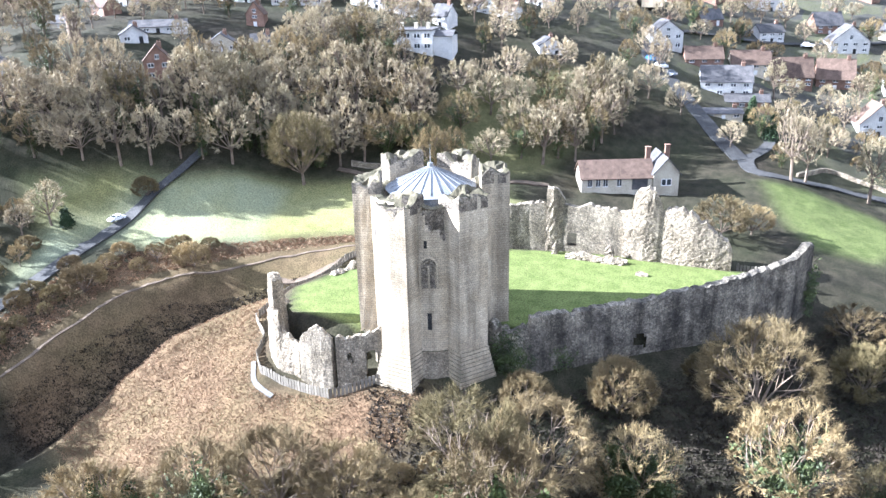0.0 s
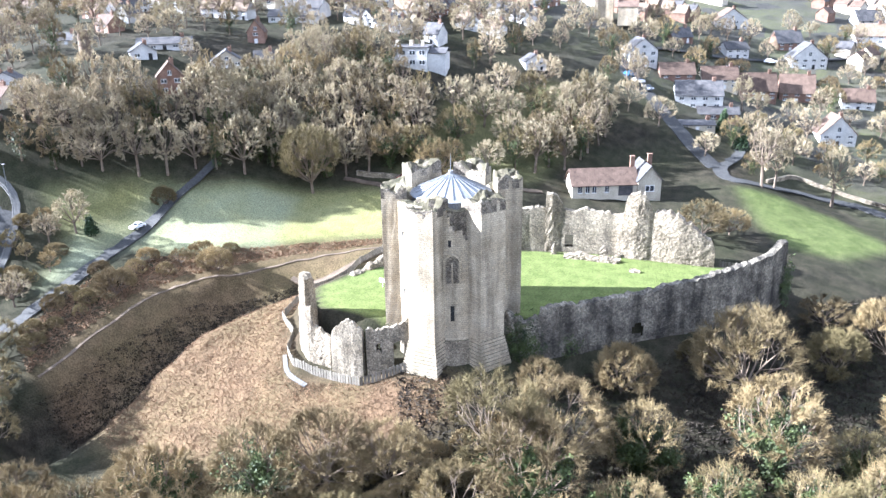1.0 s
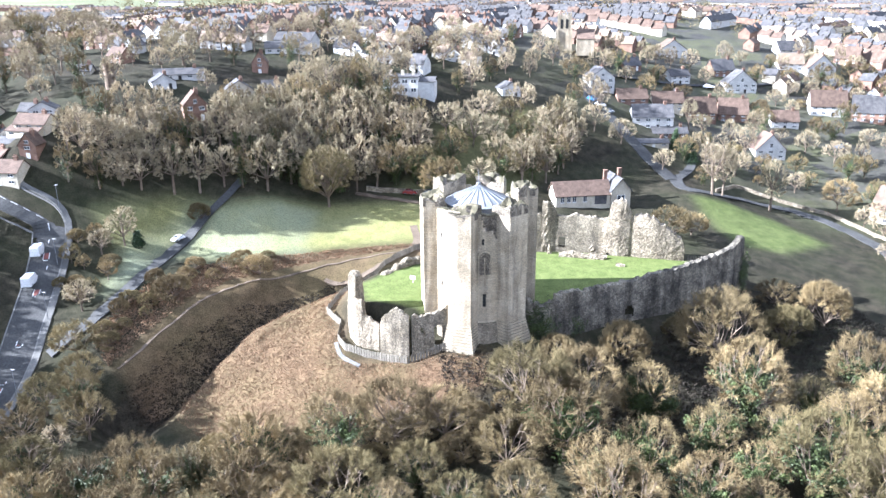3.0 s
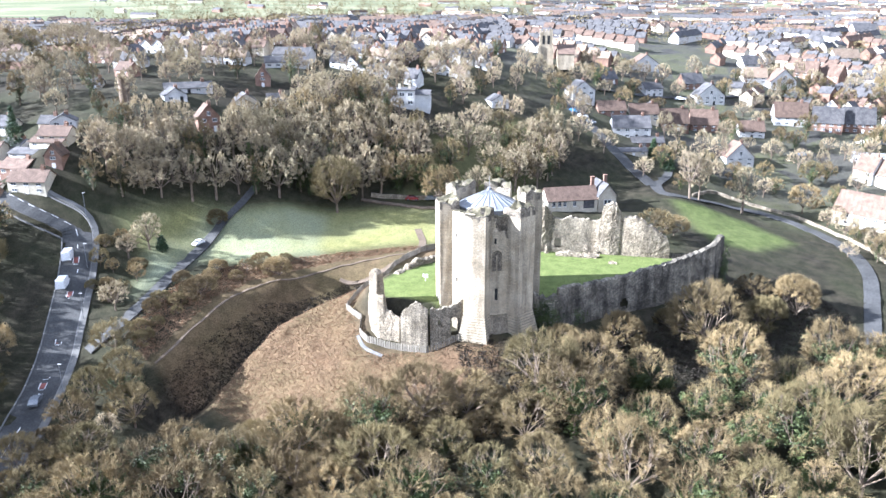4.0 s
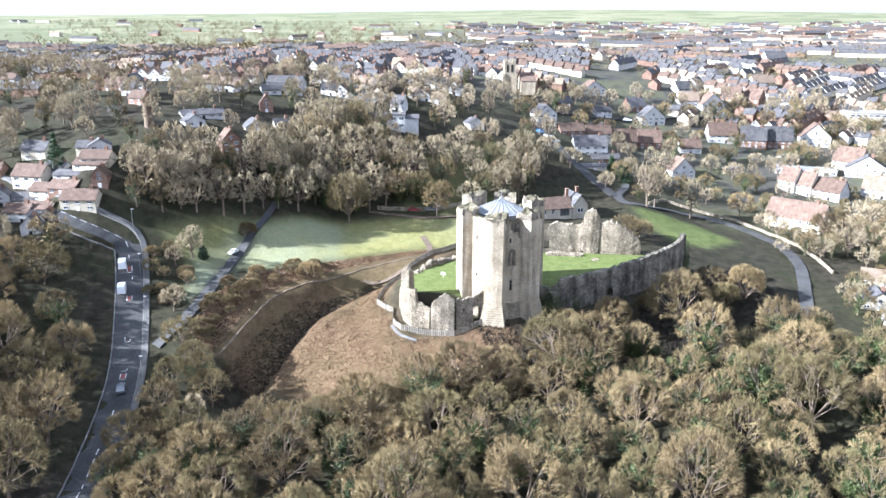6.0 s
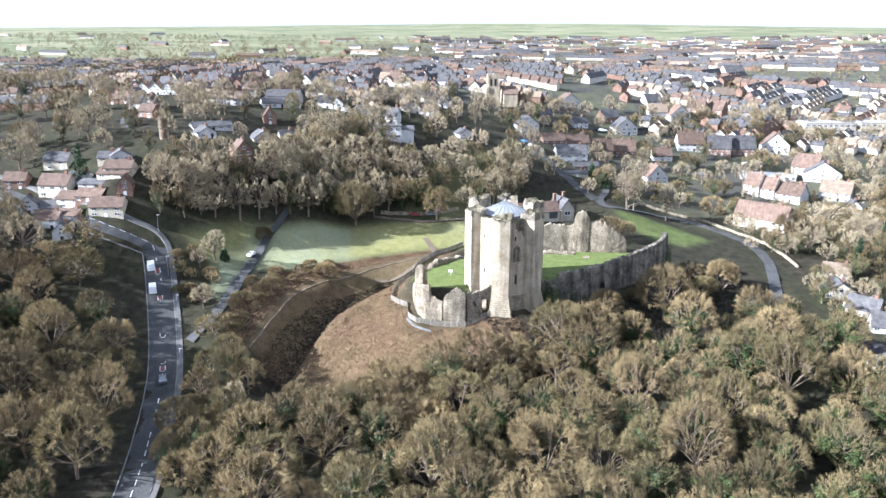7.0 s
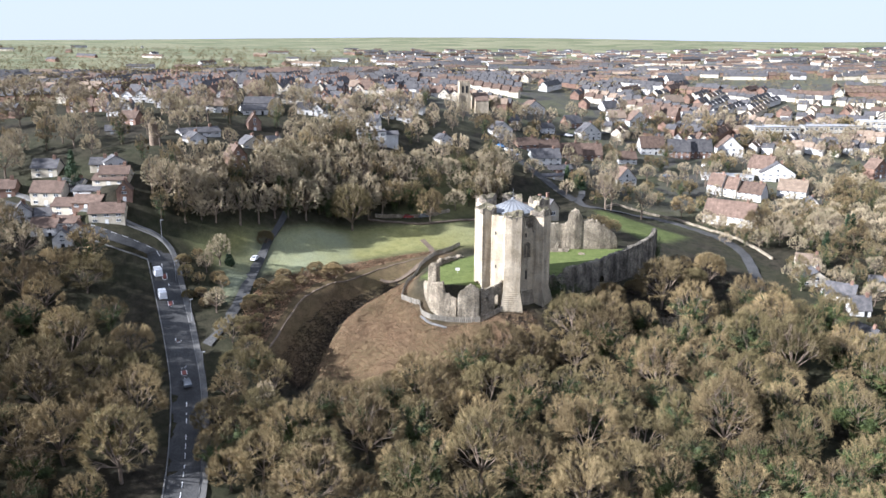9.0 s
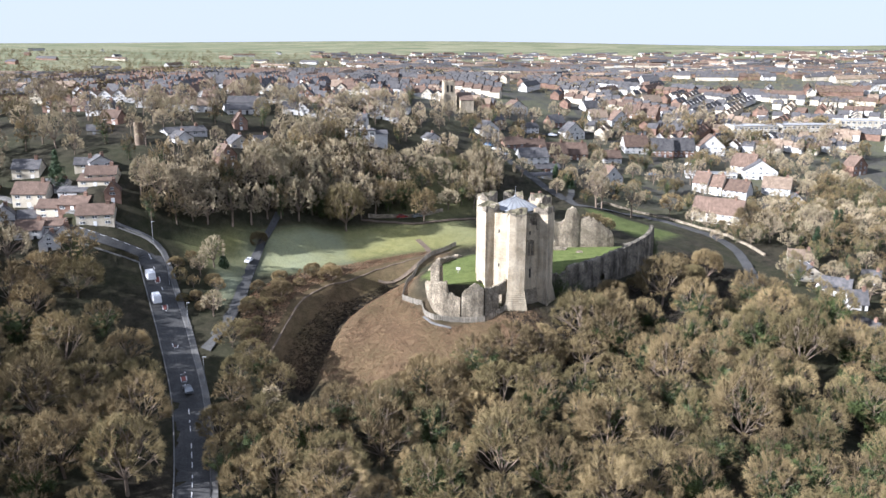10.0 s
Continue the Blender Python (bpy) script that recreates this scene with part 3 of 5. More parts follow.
def ruined_wall(name, path, thick, label, mat, seed, category="ruined wall", step=0.4, rough=0.10, ragged_by=0.9, sink=1.2, holes=(), rows=16, jag=0.15):
    """A rubble wall along (x, y, top) points that stands on the ground, with an uneven face, a broken top and holes (x, y, z, width, height)."""
    pts = []
    for (ax, ay, at), (bx, by, bt) in zip(path, path[1:]):
        k = max(2, int(math.hypot(bx - ax, by - ay) / step))
        pts += [(ax + (bx - ax) * i / k, ay + (by - ay) * i / k, at + (bt - at) * i / k) for i in range(k)]
    pts.append(path[-1])
    rings = []
    for i, (x, y, top) in enumerate(pts):
        a, b = pts[max(i - 1, 0)], pts[min(i + 1, len(pts) - 1)]
        d = Vector((b[0] - a[0], b[1] - a[1])).normalized()
        nx, ny = d.y, -d.x
        top = top + ragged(i * step, seed, ragged_by) + 0.22 * noise.noise((i * 0.77, seed, 3))
        top += jag * (1.1 * noise.noise((i * step * 1.1, seed, 21)) + 0.8 * noise.noise((i * step * 2.6, seed, 27)))
        outer, inner = [], []
        for side, column in ((1, outer), (-1, inner)):
            px, py = x + nx * side * thick / 2, y + ny * side * thick / 2
            low = min(z_at(px, py), z_at(px + nx * side, py + ny * side)) - sink
            for r in range(rows + 1):
                z = low + (top - low) * r / rows
                q = rough * (0.3 * noise.noise((px * 0.7, py * 0.7, z * 0.7 + seed)) + 0.6 * noise.noise((px * 1.9, py * 1.9, z * 1.9)) + 0.75 * noise.noise((px * 4.2, py * 4.2, z * 4.2)))
                lean = -0.3 * (r / rows) ** 3
                column.append((px + nx * side * (q + lean), py + ny * side * (q + lean), z + (0.15 * noise.noise((px * 1.3, py * 1.3, z)) if r == rows else 0)))
        cap = [(x + d.x * 0.2 * noise.noise((x, y, 1)), y + d.y * 0.2, top + 0.2 + 0.3 * noise.noise((x * 0.9, y * 0.9, seed)))]
        rings.append(outer + cap + inner[::-1])
    v, f = loft([list(r) for r in rings])
    keep = []
    for q in f:
        c = [sum(v[i][k] for i in q) / len(q) for k in range(3)]
        if len(q) == 4 and any(math.hypot(c[0] - hx, c[1] - hy) < max(0.25, (w / 2) * (1 if c[2] < hz + h * 0.5 else math.sqrt(max(0, 1 - ((c[2] - hz) / h * 2 - 1) ** 2)))) + thick / 2 - 0.3 and hz < c[2] < hz + h for hx, hy, hz, w, h in holes):
            continue
        keep.append(q)
    return tagged(new(name, mesh_of(name, v, keep, [mat])), label, category)


ruined_wall("south_curtain_wall", [(9, -4, 8), (12, -4.5, 7.6), (13.9, -3, 7.9), (14.3, -2.9, 9.4), (19, 2.5, 9.1), (23.3, 7.7, 8.8), (31.4, 15.2, 9.8), (38.6, 21.6, 11.2), (43.3, 27, 12.4), (45.5, 31.8, 13.9)], 1.9, "long dark weathered curtain wall with a broken top along the lawn", DARK_STONE, 3, holes=((25.9, 10.1, 2, 1.3, 2.2),))
ruined_wall("north_curtain_wall", [(-8.1, 26.2, 13.5), (-0.1, 29.7, 14.7), (5.8, 31.5, 14.5), (11.7, 32.7, 14.8), (16.7, 33.5, 14.1)], 1.8, "tall pale curtain wall behind the lawn, broken along the top", PALE_RUBBLE, 7, rough=0.03, ragged_by=0.6, jag=0.25, holes=((7.2, 32.2, 7.4, 1.8, 3.0),))
ruined_wall("gate_ruin", [(16.3, 33.5, 14.2), (17.6, 33.5, 15.0), (18.1, 33.4, 16.7), (18.6, 33.2, 18.4), (19.8, 33.2, 19.0), (21, 33.4, 18.8), (21.7, 33.6, 17.6), (22.1, 33.9, 15.5)], 2.8, "tall jagged lump of gatehouse masonry", RUBBLE, 9, "ruin", rough=0.12, ragged_by=0.45, rows=40, step=0.28, jag=0.8)
ruined_wall("rubble_ruin", [(22.4, 33.9, 14.7), (24.1, 33.9, 15.9), (27.1, 34.1, 15.5), (29.5, 34.5, 13.7), (31.6, 34.9, 11.9), (33, 35.3, 11.1), (33.9, 35.5, 9.3)], 2.6, "broken grey rubble core of a gatehouse wall", RUBBLE, 12, "ruin", rough=0.12, ragged_by=0.45, rows=34, step=0.28, jag=0.65, holes=((28.6, 35, 7.5, 1.8, 2.8),))
ruined_wall("pillar_ruin", [(2.9, 30.6, 17.6), (4, 30.8, 17.8), (5.1, 31.3, 16.9), (5.8, 31.7, 15.2)], 1.9, "lone upright stump of wall above the curtain", RUBBLE, 14, "ruin", ragged_by=0.5, rough=0.2, step=0.28, jag=0.5)
ruined_wall("chapel_front_wall", [(-14.8, -16.9, 5.2), (-13.8, -17.1, 7.0), (-12.4, -17.3, 7.9), (-10.6, -17.2, 7.7), (-9.2, -16.9, 7.1)], 1.2, "broken pale stone wall of a ruined chapel", PALE_RUBBLE, 17, rough=0.05, step=0.3, jag=0.4)
ruined_wall("chapel_side_wall", [(-8.9, -16.5, 6.9), (-6.8, -15.3, 6.9), (-5, -14.3, 7.4), (-3.6, -13.5, 8.3), (-2.2, -12.8, 8.9)], 1.2, "ruined stone wall joined to the foot of the keep", PALE_RUBBLE, 19, rough=0.05, step=0.3, jag=0.4, holes=((-7.2, -15.6, 3.4, 0.6, 1.3), (-4.6, -14.1, 0.6, 1.6, 4.6)))
ruined_wall("tower_fragment", [(-22.7, -13.1, 12.3), (-22, -13.6, 13), (-21.2, -14.1, 13.1), (-20.4, -14.6, 12.4)], 2.1, "tall broken pillar of a ruined wall tower", RUBBLE, 21, "ruin", rough=0.12, ragged_by=0.25, rows=30, step=0.25, jag=0.25)
ruined_wall("tower_wall", [(-24.6, -8, 5.8), (-24, -10.6, 6.8), (-23.4, -12.9, 7.4), (-22, -15, 7.8), (-19.6, -16.2, 8.6), (-18.8, -16.4, 8.8), (-18.3, -16.45, 5.6), (-16.3, -16.4, 4.7), (-15.2, -16.6, 4.4)], 1.3, "curved broken wall of a ruined wall tower", RUBBLE, 23, "ruin", rough=0.14, ragged_by=0.4, rows=26, step=0.3, jag=0.45)
ruined_wall("west_curtain_wall", [(-24.1, 2.2, 6), (-23.1, 6.3, 7), (-21.4, 10.5, 7.6), (-18.6, 15.2, 7.1), (-15.1, 19.8, 6.5)], 1.8, "low grassy hump of broken wall along the edge of the mound", RUBBLE, 25, rough=0.3)
for fx, fy, fh, fw in ((14.6, 30.5, 2.6, 1.5), (5.3, 28.6, 1.6, 1.0), (16.7, 29.1, 0.8, 3.0), (21.8, 25.4, 0.5, 2.0)):
    ruined_wall("masonry_stump", [(fx - fw / 2, fy, LAWN + fh * 0.6), (fx, fy + 0.1, LAWN + fh), (fx + fw / 2, fy + 0.2, LAWN + fh * 0.5)], 0.9, "weathered stump of masonry on the lawn", RUBBLE, int(fx * 3), "ruin", rough=0.25, ragged_by=0.3, sink=0.4)
ruined_wall("foundation_line", [(7.8, 27.4, 7.1), (10.8, 27.9, 7.5), (13.8, 28, 7.2), (17.7, 28.5, 7)], 0.9, "low line of foundation stones in the lawn", RUBBLE, 33, "ruin", rough=0.25, ragged_by=0.35, sink=0.3)


# ---- fences ----
def fence(path, high, label, seed, gap=0.5, post_every=5):
    """Upright timber slats on two rails between posts, over the ground."""
    rng = random.Random(seed)
    ob = thing("fence", label, "fence", pose(path[0][0], path[0][1], z_at(*path[0])))
    back = ob.matrix_basis.inverted()
    slat, post = mesh_of("slat", *box(-gap * 0.42, -0.02, -0.15, gap * 0.42, 0.02, high), [TIMBER]), mesh_of("post", *box(-0.08, 0.024, -0.4, 0.08, 0.16, high + 0.12), [TIMBER])
    k = 0
    for (ax, ay), (bx, by) in zip(path, path[1:]):
        n = max(1, int(math.hypot(bx - ax, by - ay) / gap))
        turn = math.degrees(math.atan2(by - ay, bx - ax))
        for i in range(n):
            x, y = ax + (bx - ax) * (i + 0.5) / n, ay + (by - ay) * (i + 0.5) / n
            m = back @ pose(x, y, z_at(x, y), rng.uniform(-2, 2), rng.uniform(-2, 2), turn)
            for name, me in (("slat", slat), ("post", post))[: 2 if k % post_every == 0 else 1]:
                o = part(name, me, None, None, ob)
                o.matrix_basis = m
            k += 1
    return ob


fence([(-31.2, -8.9), (-27.5, -11.6), (-25.6, -13), (-24.8, -16), (-22, -18.4), (-17.6, -19), (-8.7, -19.1), (-5, -16.6), (-1.6, -14)], 1.5, "pale grey timber fence round the foot of the ruins", 5)
fence([(-31.2, -8.3), (-30.2, 2.5), (-28, 11.9), (-24.7, 20.1), (-17, 29.6)], 1.4, "pale grey timber fence along the edge of the mound", 6, 0.55)
fence([(34.7, 35.8), (38.1, 35.9), (41.7, 34.8)], 1.9, "pale boarded fence closing a gap beside the ruin", 8)

# ---- buildings ----
WALLS = {"W": (WHITE_WALL, "white rendered"), "C": (CREAM_WALL, "cream"), "B": (BRICK_WALL, "red brick"), "T": (CREAM_WALL, "pale stone")}
ROOFS = {"S": (SLATE, "grey slate"), "R": (TILE, "brown red tiled"), "T": (TAN_TILE, "tan tiled")}


def gable_roof(w, d, z, h, over, gable_front):
    """A pitched roof with thickness; its ridge runs along the front, or front to back."""
    a, b = (d / 2 + over, w / 2 + over) if not gable_front else (w / 2 + over, d / 2 + over)
    drop = h * over / max(a - over, 0.1)
    low, t = z - drop, 0.18
    section = [(-a, low), (0, z + h), (a, low), (a, low + t), (0, z + h + t), (-a, low + t)]
    v = [(s * b, u, q) if not gable_front else (u, s * b, q) for s in (-1, 1) for u, q in section]
    n = 6
    f = [tuple(range(n)), tuple(range(2 * n - 1, n - 1, -1))] + [(i, (i + 1) % n, n + (i + 1) % n, n + i) for i in range(n)]
    return v, f


def house_body(w, d, z, h, gable_front):
    """Walls with their gables, as one closed block that goes a little into the ground."""
    v, f = box(-w / 2, -d / 2, -2.5, w / 2, d / 2, z)
    f = [q for i, q in enumerate(f) if i != 1]
    v = list(v)
    if gable_front:
        v += [(0, -d / 2, z + h), (0, d / 2, z + h)]
        f += [(4, 5, 8), (6, 7, 9), (5, 6, 9, 8), (7, 4, 8, 9)]
    else:
        v += [(-w / 2, 0, z + h), (w / 2, 0, z + h)]
        f += [(7, 4, 8), (5, 6, 9), (4, 5, 9, 8), (6, 7, 8, 9)]
    return v, f


def add_window(owner, x, y, z, w, h, name="window"):
    """A window in a wall that faces -y: a white frame with a sill, and dark panes."""
    win = part(name, *loft([[(x - w / 2 - 0.04, y - 0.09, z - 0.05), (x + w / 2 + 0.04, y - 0.09, z - 0.05), (x + w / 2 + 0.04, y + 0.05, z - 0.05), (x - w / 2 - 0.04, y + 0.05, z - 0.05)]] + [[(x - w / 2, y - 0.05, q), (x + w / 2, y - 0.05, q), (x + w / 2, y + 0.05, q), (x - w / 2, y + 0.05, q)] for q in (z, z + h)]), FRAME, owner)
    for s in (-1, 1):
        part("pane", *box(x + s * w * 0.25 - w * 0.2, y - 0.06, z + h * 0.08, x + s * w * 0.25 + w * 0.2, y - 0.02, z + h * 0.92), GLASS, win)
    return win


def house(x, y, turn, w, d, wall, roof, style, group="houses of the town"):
    """A house whose front, w wide, stands at x, y and faces -y before it is turned."""
    (wm, wt), (rm, rt), gable = WALLS[style[0]], ROOFS[style[1]], style[2] == "g"
    a = radians(turn)
    z = min(z_at(x, y), z_at(x - math.sin(a) * d * 0.5, y + math.cos(a) * d * 0.5) - 0.5)
    base = z_at(x, y)
    ob = thing("house", f"{wt} house with a {rt} roof among the streets", "house", pose(x - math.sin(a) * d / 2, y + math.cos(a) * d / 2, base, 0, 0, turn), group)
    storeys = 2 if wall > 2.3 else 1
    wall, roof = wall * 0.86, roof * 1.15
    part("wall", *house_body(w, d, wall, roof, gable), wm, ob)
    part("roof", *gable_roof(w, d, wall, roof + 0.05, 0.25, gable), rm, ob)
    cx = w * 0.32 if not gable else w * 0.12
    top = wall + roof + (0.8 if not gable else 0.5)
    stack = join(box(cx - 0.45, -0.35, wall + roof * 0.35, cx + 0.45, 0.35, top), box(cx - 0.52, -0.42, top, cx + 0.52, 0.42, top + 0.12), *[box(cx + o - 0.11, -0.11, top + 0.12, cx + o + 0.11, 0.11, top + 0.55) for o in (-0.25, 0.25)])
    part("chimney", *stack, BRICK_WALL, ob, "red brick chimney stack")
    per = max(1, int(w / 2.6))
    sh = wall / storeys
    for s in range(storeys):
        for i in range(per):
            if s == 0 and i == per // 2:
                continue
            wx = (i + 0.5) / per * w - w / 2
            add_window(ob, wx, -d / 2, s * sh + sh * 0.34, min(1.3, w / per * 0.55), sh * 0.46)
    if gable and roof > 2.2:
        add_window(ob, 0, -d / 2, wall + roof * 0.12, 0.9, roof * 0.32)
    part("door", *box(-0.45 + (per // 2 + 0.5) / per * w - w / 2, -d / 2 - 0.04, -0.1, 0.45 + (per // 2 + 0.5) / per * w - w / 2, -d / 2 + 0.04, min(2.0, sh * 0.78)), TYRE if style[0] == "W" else FRAME, ob)
    return ob


WEST_STREET = (
    (-104.3, 34.8, 52.5, 6.2, 5, 2.3, 1.7, "WSg"),
    (-106.9, 44.3, 41.5, 13.6, 6.4, 1.6, 1.2, "WSa"),
    (-88.2, 27, 47.5, 6, 4.8, 4.8, 2.8, "BRg"),
    (-90, 48.2, 41.5, 7.8, 6.3, 2, 2.2, "TSg"),
    (-85, 56.9, 39.5, 5.1, 4, 1.6, 1.9, "CSa"),
    (-124.4, 7.1, 11.5, 5, 4, 2.7, 1.5, "CSa"),
    (-119, 7.2, 36.5, 6.2, 4.9, 3.2, 1.5, "WSg"),
    (-117.4, -1.1, 5.5, 9.4, 6.7, 1.7, 1.2, "CRa"),
    (-123, -3.8, 4.5, 7.5, 5.7, 1.4, 0.9, "WSa"),
    (-126.3, -9.7, 2.5, 7.5, 5.9, 3.2, 1.6, "CRa"),
)
HILL_STREET = (
    (-120.1, -9.8, 1.5, 8, 6.3, 2, 1.6, "BRa"),
    (-124, -15.6, 2.5, 7.2, 5.7, 2.4, 1.2, "WRa"),
    (-119.2, -17.2, 15.5, 3.7, 3.5, 1.7, 1.6, "WRg"),
    (-131.5, -11.3, 20.5, 5.3, 4.3, 1.8, 1.6, "WSa"),
    (-131.2, -0.7, -8.5, 5.3, 4.2, 1.8, 1.3, "WSa"),
    (-134.9, 37, 21.5, 4, 3.2, 1.4, 1.4, "CSa"),
    (-135.3, 49.4, -8.5, 6.3, 5.1, 2.6, 2, "BRa"),
    (-99.2, 88.7, 31.5, 14.9, 8.2, 2.3, 1.6, "WSa"),
    (-27.1, 103.9, 42.5, 6.4, 5.1, 2.8, 1.6, "WSg"),
    (-3.4, 130.9, 33.5, 8.7, 7, 5.5, 2.8, "WSg"),
)
CHURCH_STREET = (
    (7.2, 130.5, 24.5, 10.1, 6.4, 3, 2.6, "BRa"),
    (17.5, 143.2, 22.5, 10.7, 6.3, 3.2, 3, "CRa"),
    (28.3, 148.9, 21.5, 10.6, 7.2, 3.2, 4.3, "BRa"),
    (38.6, 155.9, 12.5, 10, 7.2, 3.3, 4.4, "BRa"),
    (12.4, 196.3, 26.5, 11.6, 7.5, 3.6, 3.4, "WRg"),
    (18.3, 171.5, 38.5, 8.1, 6.1, 3.4, 1.9, "WSa"),
    (32.9, 189.5, 33.5, 9.1, 6.9, 2.9, 3.3, "BSa"),
    (15.4, 120.5, 17.5, 12.8, 8.3, 4.4, 3.1, "WSa"),
    (21.2, 119.3, 18.5, 11, 5.5, 1.9, 1.4, "BSa"),
    (17.6, 108, 23.5, 9.3, 4.6, 1.4, 0.8, "CSa"),
)
MIDDLE_STREET = (
    (55.7, 158.3, 14.5, 9.2, 6.3, 2.8, 2.9, "WRa"),
    (69.8, 172.2, 10.5, 12.2, 7.3, 4.1, 4.4, "WRa"),
    (82.5, 172.3, -1.5, 10.7, 7.4, 4.1, 4.7, "BSa"),
    (93.9, 175.3, 3.5, 10.9, 7.5, 4.2, 4.9, "BSa"),
    (109.7, 182.2, -1.5, 12.5, 7.6, 4.9, 5, "WRg"),
    (116.6, 157.3, -37.5, 11.2, 7.6, 4.1, 4.8, "CRa"),
    (122.6, 149.3, -10.5, 15.1, 7.7, 4.4, 4.3, "WSg"),
    (90.3, 133.8, -47.5, 7.2, 5.8, 4.9, 4.1, "WRa"),
    (95.7, 129.9, -43.5, 6.8, 5.3, 4.8, 4, "CRa"),
    (102.7, 124.6, -39.5, 10.6, 7.7, 3.7, 3.7, "WRa"),
)
EAST_STREET = (
    (121.3, 126.7, -27.5, 11.7, 8.7, 3.9, 3.8, "WTa"),
    (124.5, 111.4, -0.5, 5.7, 4.6, 2.7, 2.4, "WSg"),
    (86.3, 96, -33.5, 19.6, 8.6, 4.9, 4.8, "CRa"),
    (51.6, 132, 21.5, 9.7, 7.3, 3.6, 4.2, "WRg"),
    (68.2, 208.4, 22.5, 11.1, 7.2, 4.4, 4.3, "WRg"),
    (78.2, 231.6, -17.5, 9.3, 7.3, 3.4, 3.9, "BRa"),
    (87.6, 232.5, -34.5, 9.9, 7.4, 3.4, 3.9, "BRa"),
    (57.1, 209.6, 13.5, 9.6, 7, 3.2, 3.3, "WTa"),
    (56.9, 232.5, 30.5, 10, 6.8, 3, 3.1, "WSa"),
    (39.9, 178.3, 22.5, 11.3, 7.1, 4.1, 4, "WSg"),
)
LOWER_STREET = (
    (1.4, 165, 44.5, 7.6, 6.1, 2.2, 2.5, "BSa"),
    (100.4, 46.9, -14.5, 7.9, 6.2, 2.1, 2.2, "CTa"),
    (97.1, 30.4, -2.5, 9.4, 7.5, 2, 2.8, "CSg"),
    (99.3, 19, -30.5, 8.5, 6.7, 2.3, 2.7, "CSa"),
    (101.5, 8.4, -4.5, 5.5, 4.4, 2.3, 3.1, "WSa"),
    (115.2, 29.1, -22.5, 5.5, 4.3, 1.9, 2.4, "CSa"),
    (91.8, -10.6, -69.5, 8.5, 6.9, 2.2, 2.8, "CSa"),
    (170.4, 154, 21.5, 8.3, 6.6, 5.1, 3.6, "BRg"),
    (100.4, 273.6, 21.5, 12.3, 7.4, 3.3, 3.4, "CTa"),
    (123.4, 378.8, 21.5, 14.9, 8.4, 3.7, 3.7, "WSa"),
)
VALLEY_STREET = (
    (-133.9, -6, 3.5, 9.1, 6.5, 4.6, 2.4, "CRa"),
    (-112.5, -13.2, 14, 9.4, 6, 3.4, 2.0, "CRa"),
    (-137, -13, 30, 4.8, 5, 3.2, 2.2, "WSg"),
    (-128.4, -17.9, 6, 7.1, 5, 3.0, 1.8, "WRa"),
    (-121, -21.5, 20, 5, 4.6, 2.8, 2.0, "WSg"),
    (-116.5, 0.5, 11, 8.3, 5.5, 3.0, 1.8, "CRa"),
    (-110.5, -6, 20, 4.1, 4.4, 3.6, 2.2, "BRg"),
    (-129.6, -0.5, -4, 6.7, 5, 2.2, 1.2, "WSa"),
    (-102, 96, 6, 13.7, 7, 3.4, 2.0, "WSa"),
    (-95.2, 66.3, 30, 4.6, 5.2, 3.6, 2.6, "BRg"),
    (-141, 6, 8, 7.5, 5.5, 3.4, 2.0, "CSa"),
    (-148, -4, 14, 6.5, 5.2, 3.2, 1.9, "BRa"),
)
BUILT = []
for street in (WEST_STREET, HILL_STREET, CHURCH_STREET, MIDDLE_STREET, EAST_STREET, LOWER_STREET, VALLEY_STREET):
    for row in street:
        house(*row)
        BUILT.append(row[:2])



def block(name, label, category, x, y, turn, w, d, h, wall, roof_mat, storeys, per, group=""):
    """A flat-roofed building with rows of windows."""
    ob = thing(name, label, category, pose(x, y, z_at(x, y), 0, 0, turn), group)
    part("wall", *box(-w / 2, 0, -3, w / 2, d, h), wall, ob)
    part("roof", *join(box(-w / 2 - 0.2, -0.2, h + 0.004, w / 2 + 0.2, d + 0.2, h + 0.35)), roof_mat, ob)
    for s in range(storeys):
        for i in range(per):
            add_window(ob, (i + 0.5) / per * w - w / 2, -0.0, (s + 0.3) * h / storeys, w / per * 0.6, h / storeys * 0.5)
    return ob


manor = block("manor_house", "large white rendered house with a flat parapet above the wood", "house", -53.3, 76.7, 15, 10.5, 8, 5.0, WHITE_WALL, SLATE, 2, 4)
for cx in (-3.6, 0.2, 3.4):
    part("chimney", *join(box(cx - 0.4, 3, 5.355, cx + 0.4, 3.9, 6.6), box(cx - 0.46, 2.94, 6.604, cx + 0.46, 3.96, 6.75)), CREAM_WALL, manor)
part("wing", *box(5.255, 1.2, -3, 10, 7, 3.6), WHITE_WALL, manor)
part("wing_roof", *gable_roof(4.9, 6, 3.6, 1.2, 0.15, False), SLATE, manor).matrix_basis = pose(7.7, 4.1, 0)
garages = block("garage_row", "long row of white garage doors under a flat roof", "garages", 100.5, 150.6, -7, 23, 6, 2.4, WHITE_WALL, FLAT_ROOF, 1, 9)
flats = [block("apartment_building", "long pale three storey flats with a flat roof", "apartment building", bx, by, bt, bw, 12, 7.6, CREAM_WALL, FLAT_ROOF, 3, bn, "blocks of flats") for bx, by, bt, bw, bn in ((141.8, 212.6, 6, 24.9, 9), (172.6, 217, 8, 32.5, 12), (205, 221.5, -4, 28.4, 10))]


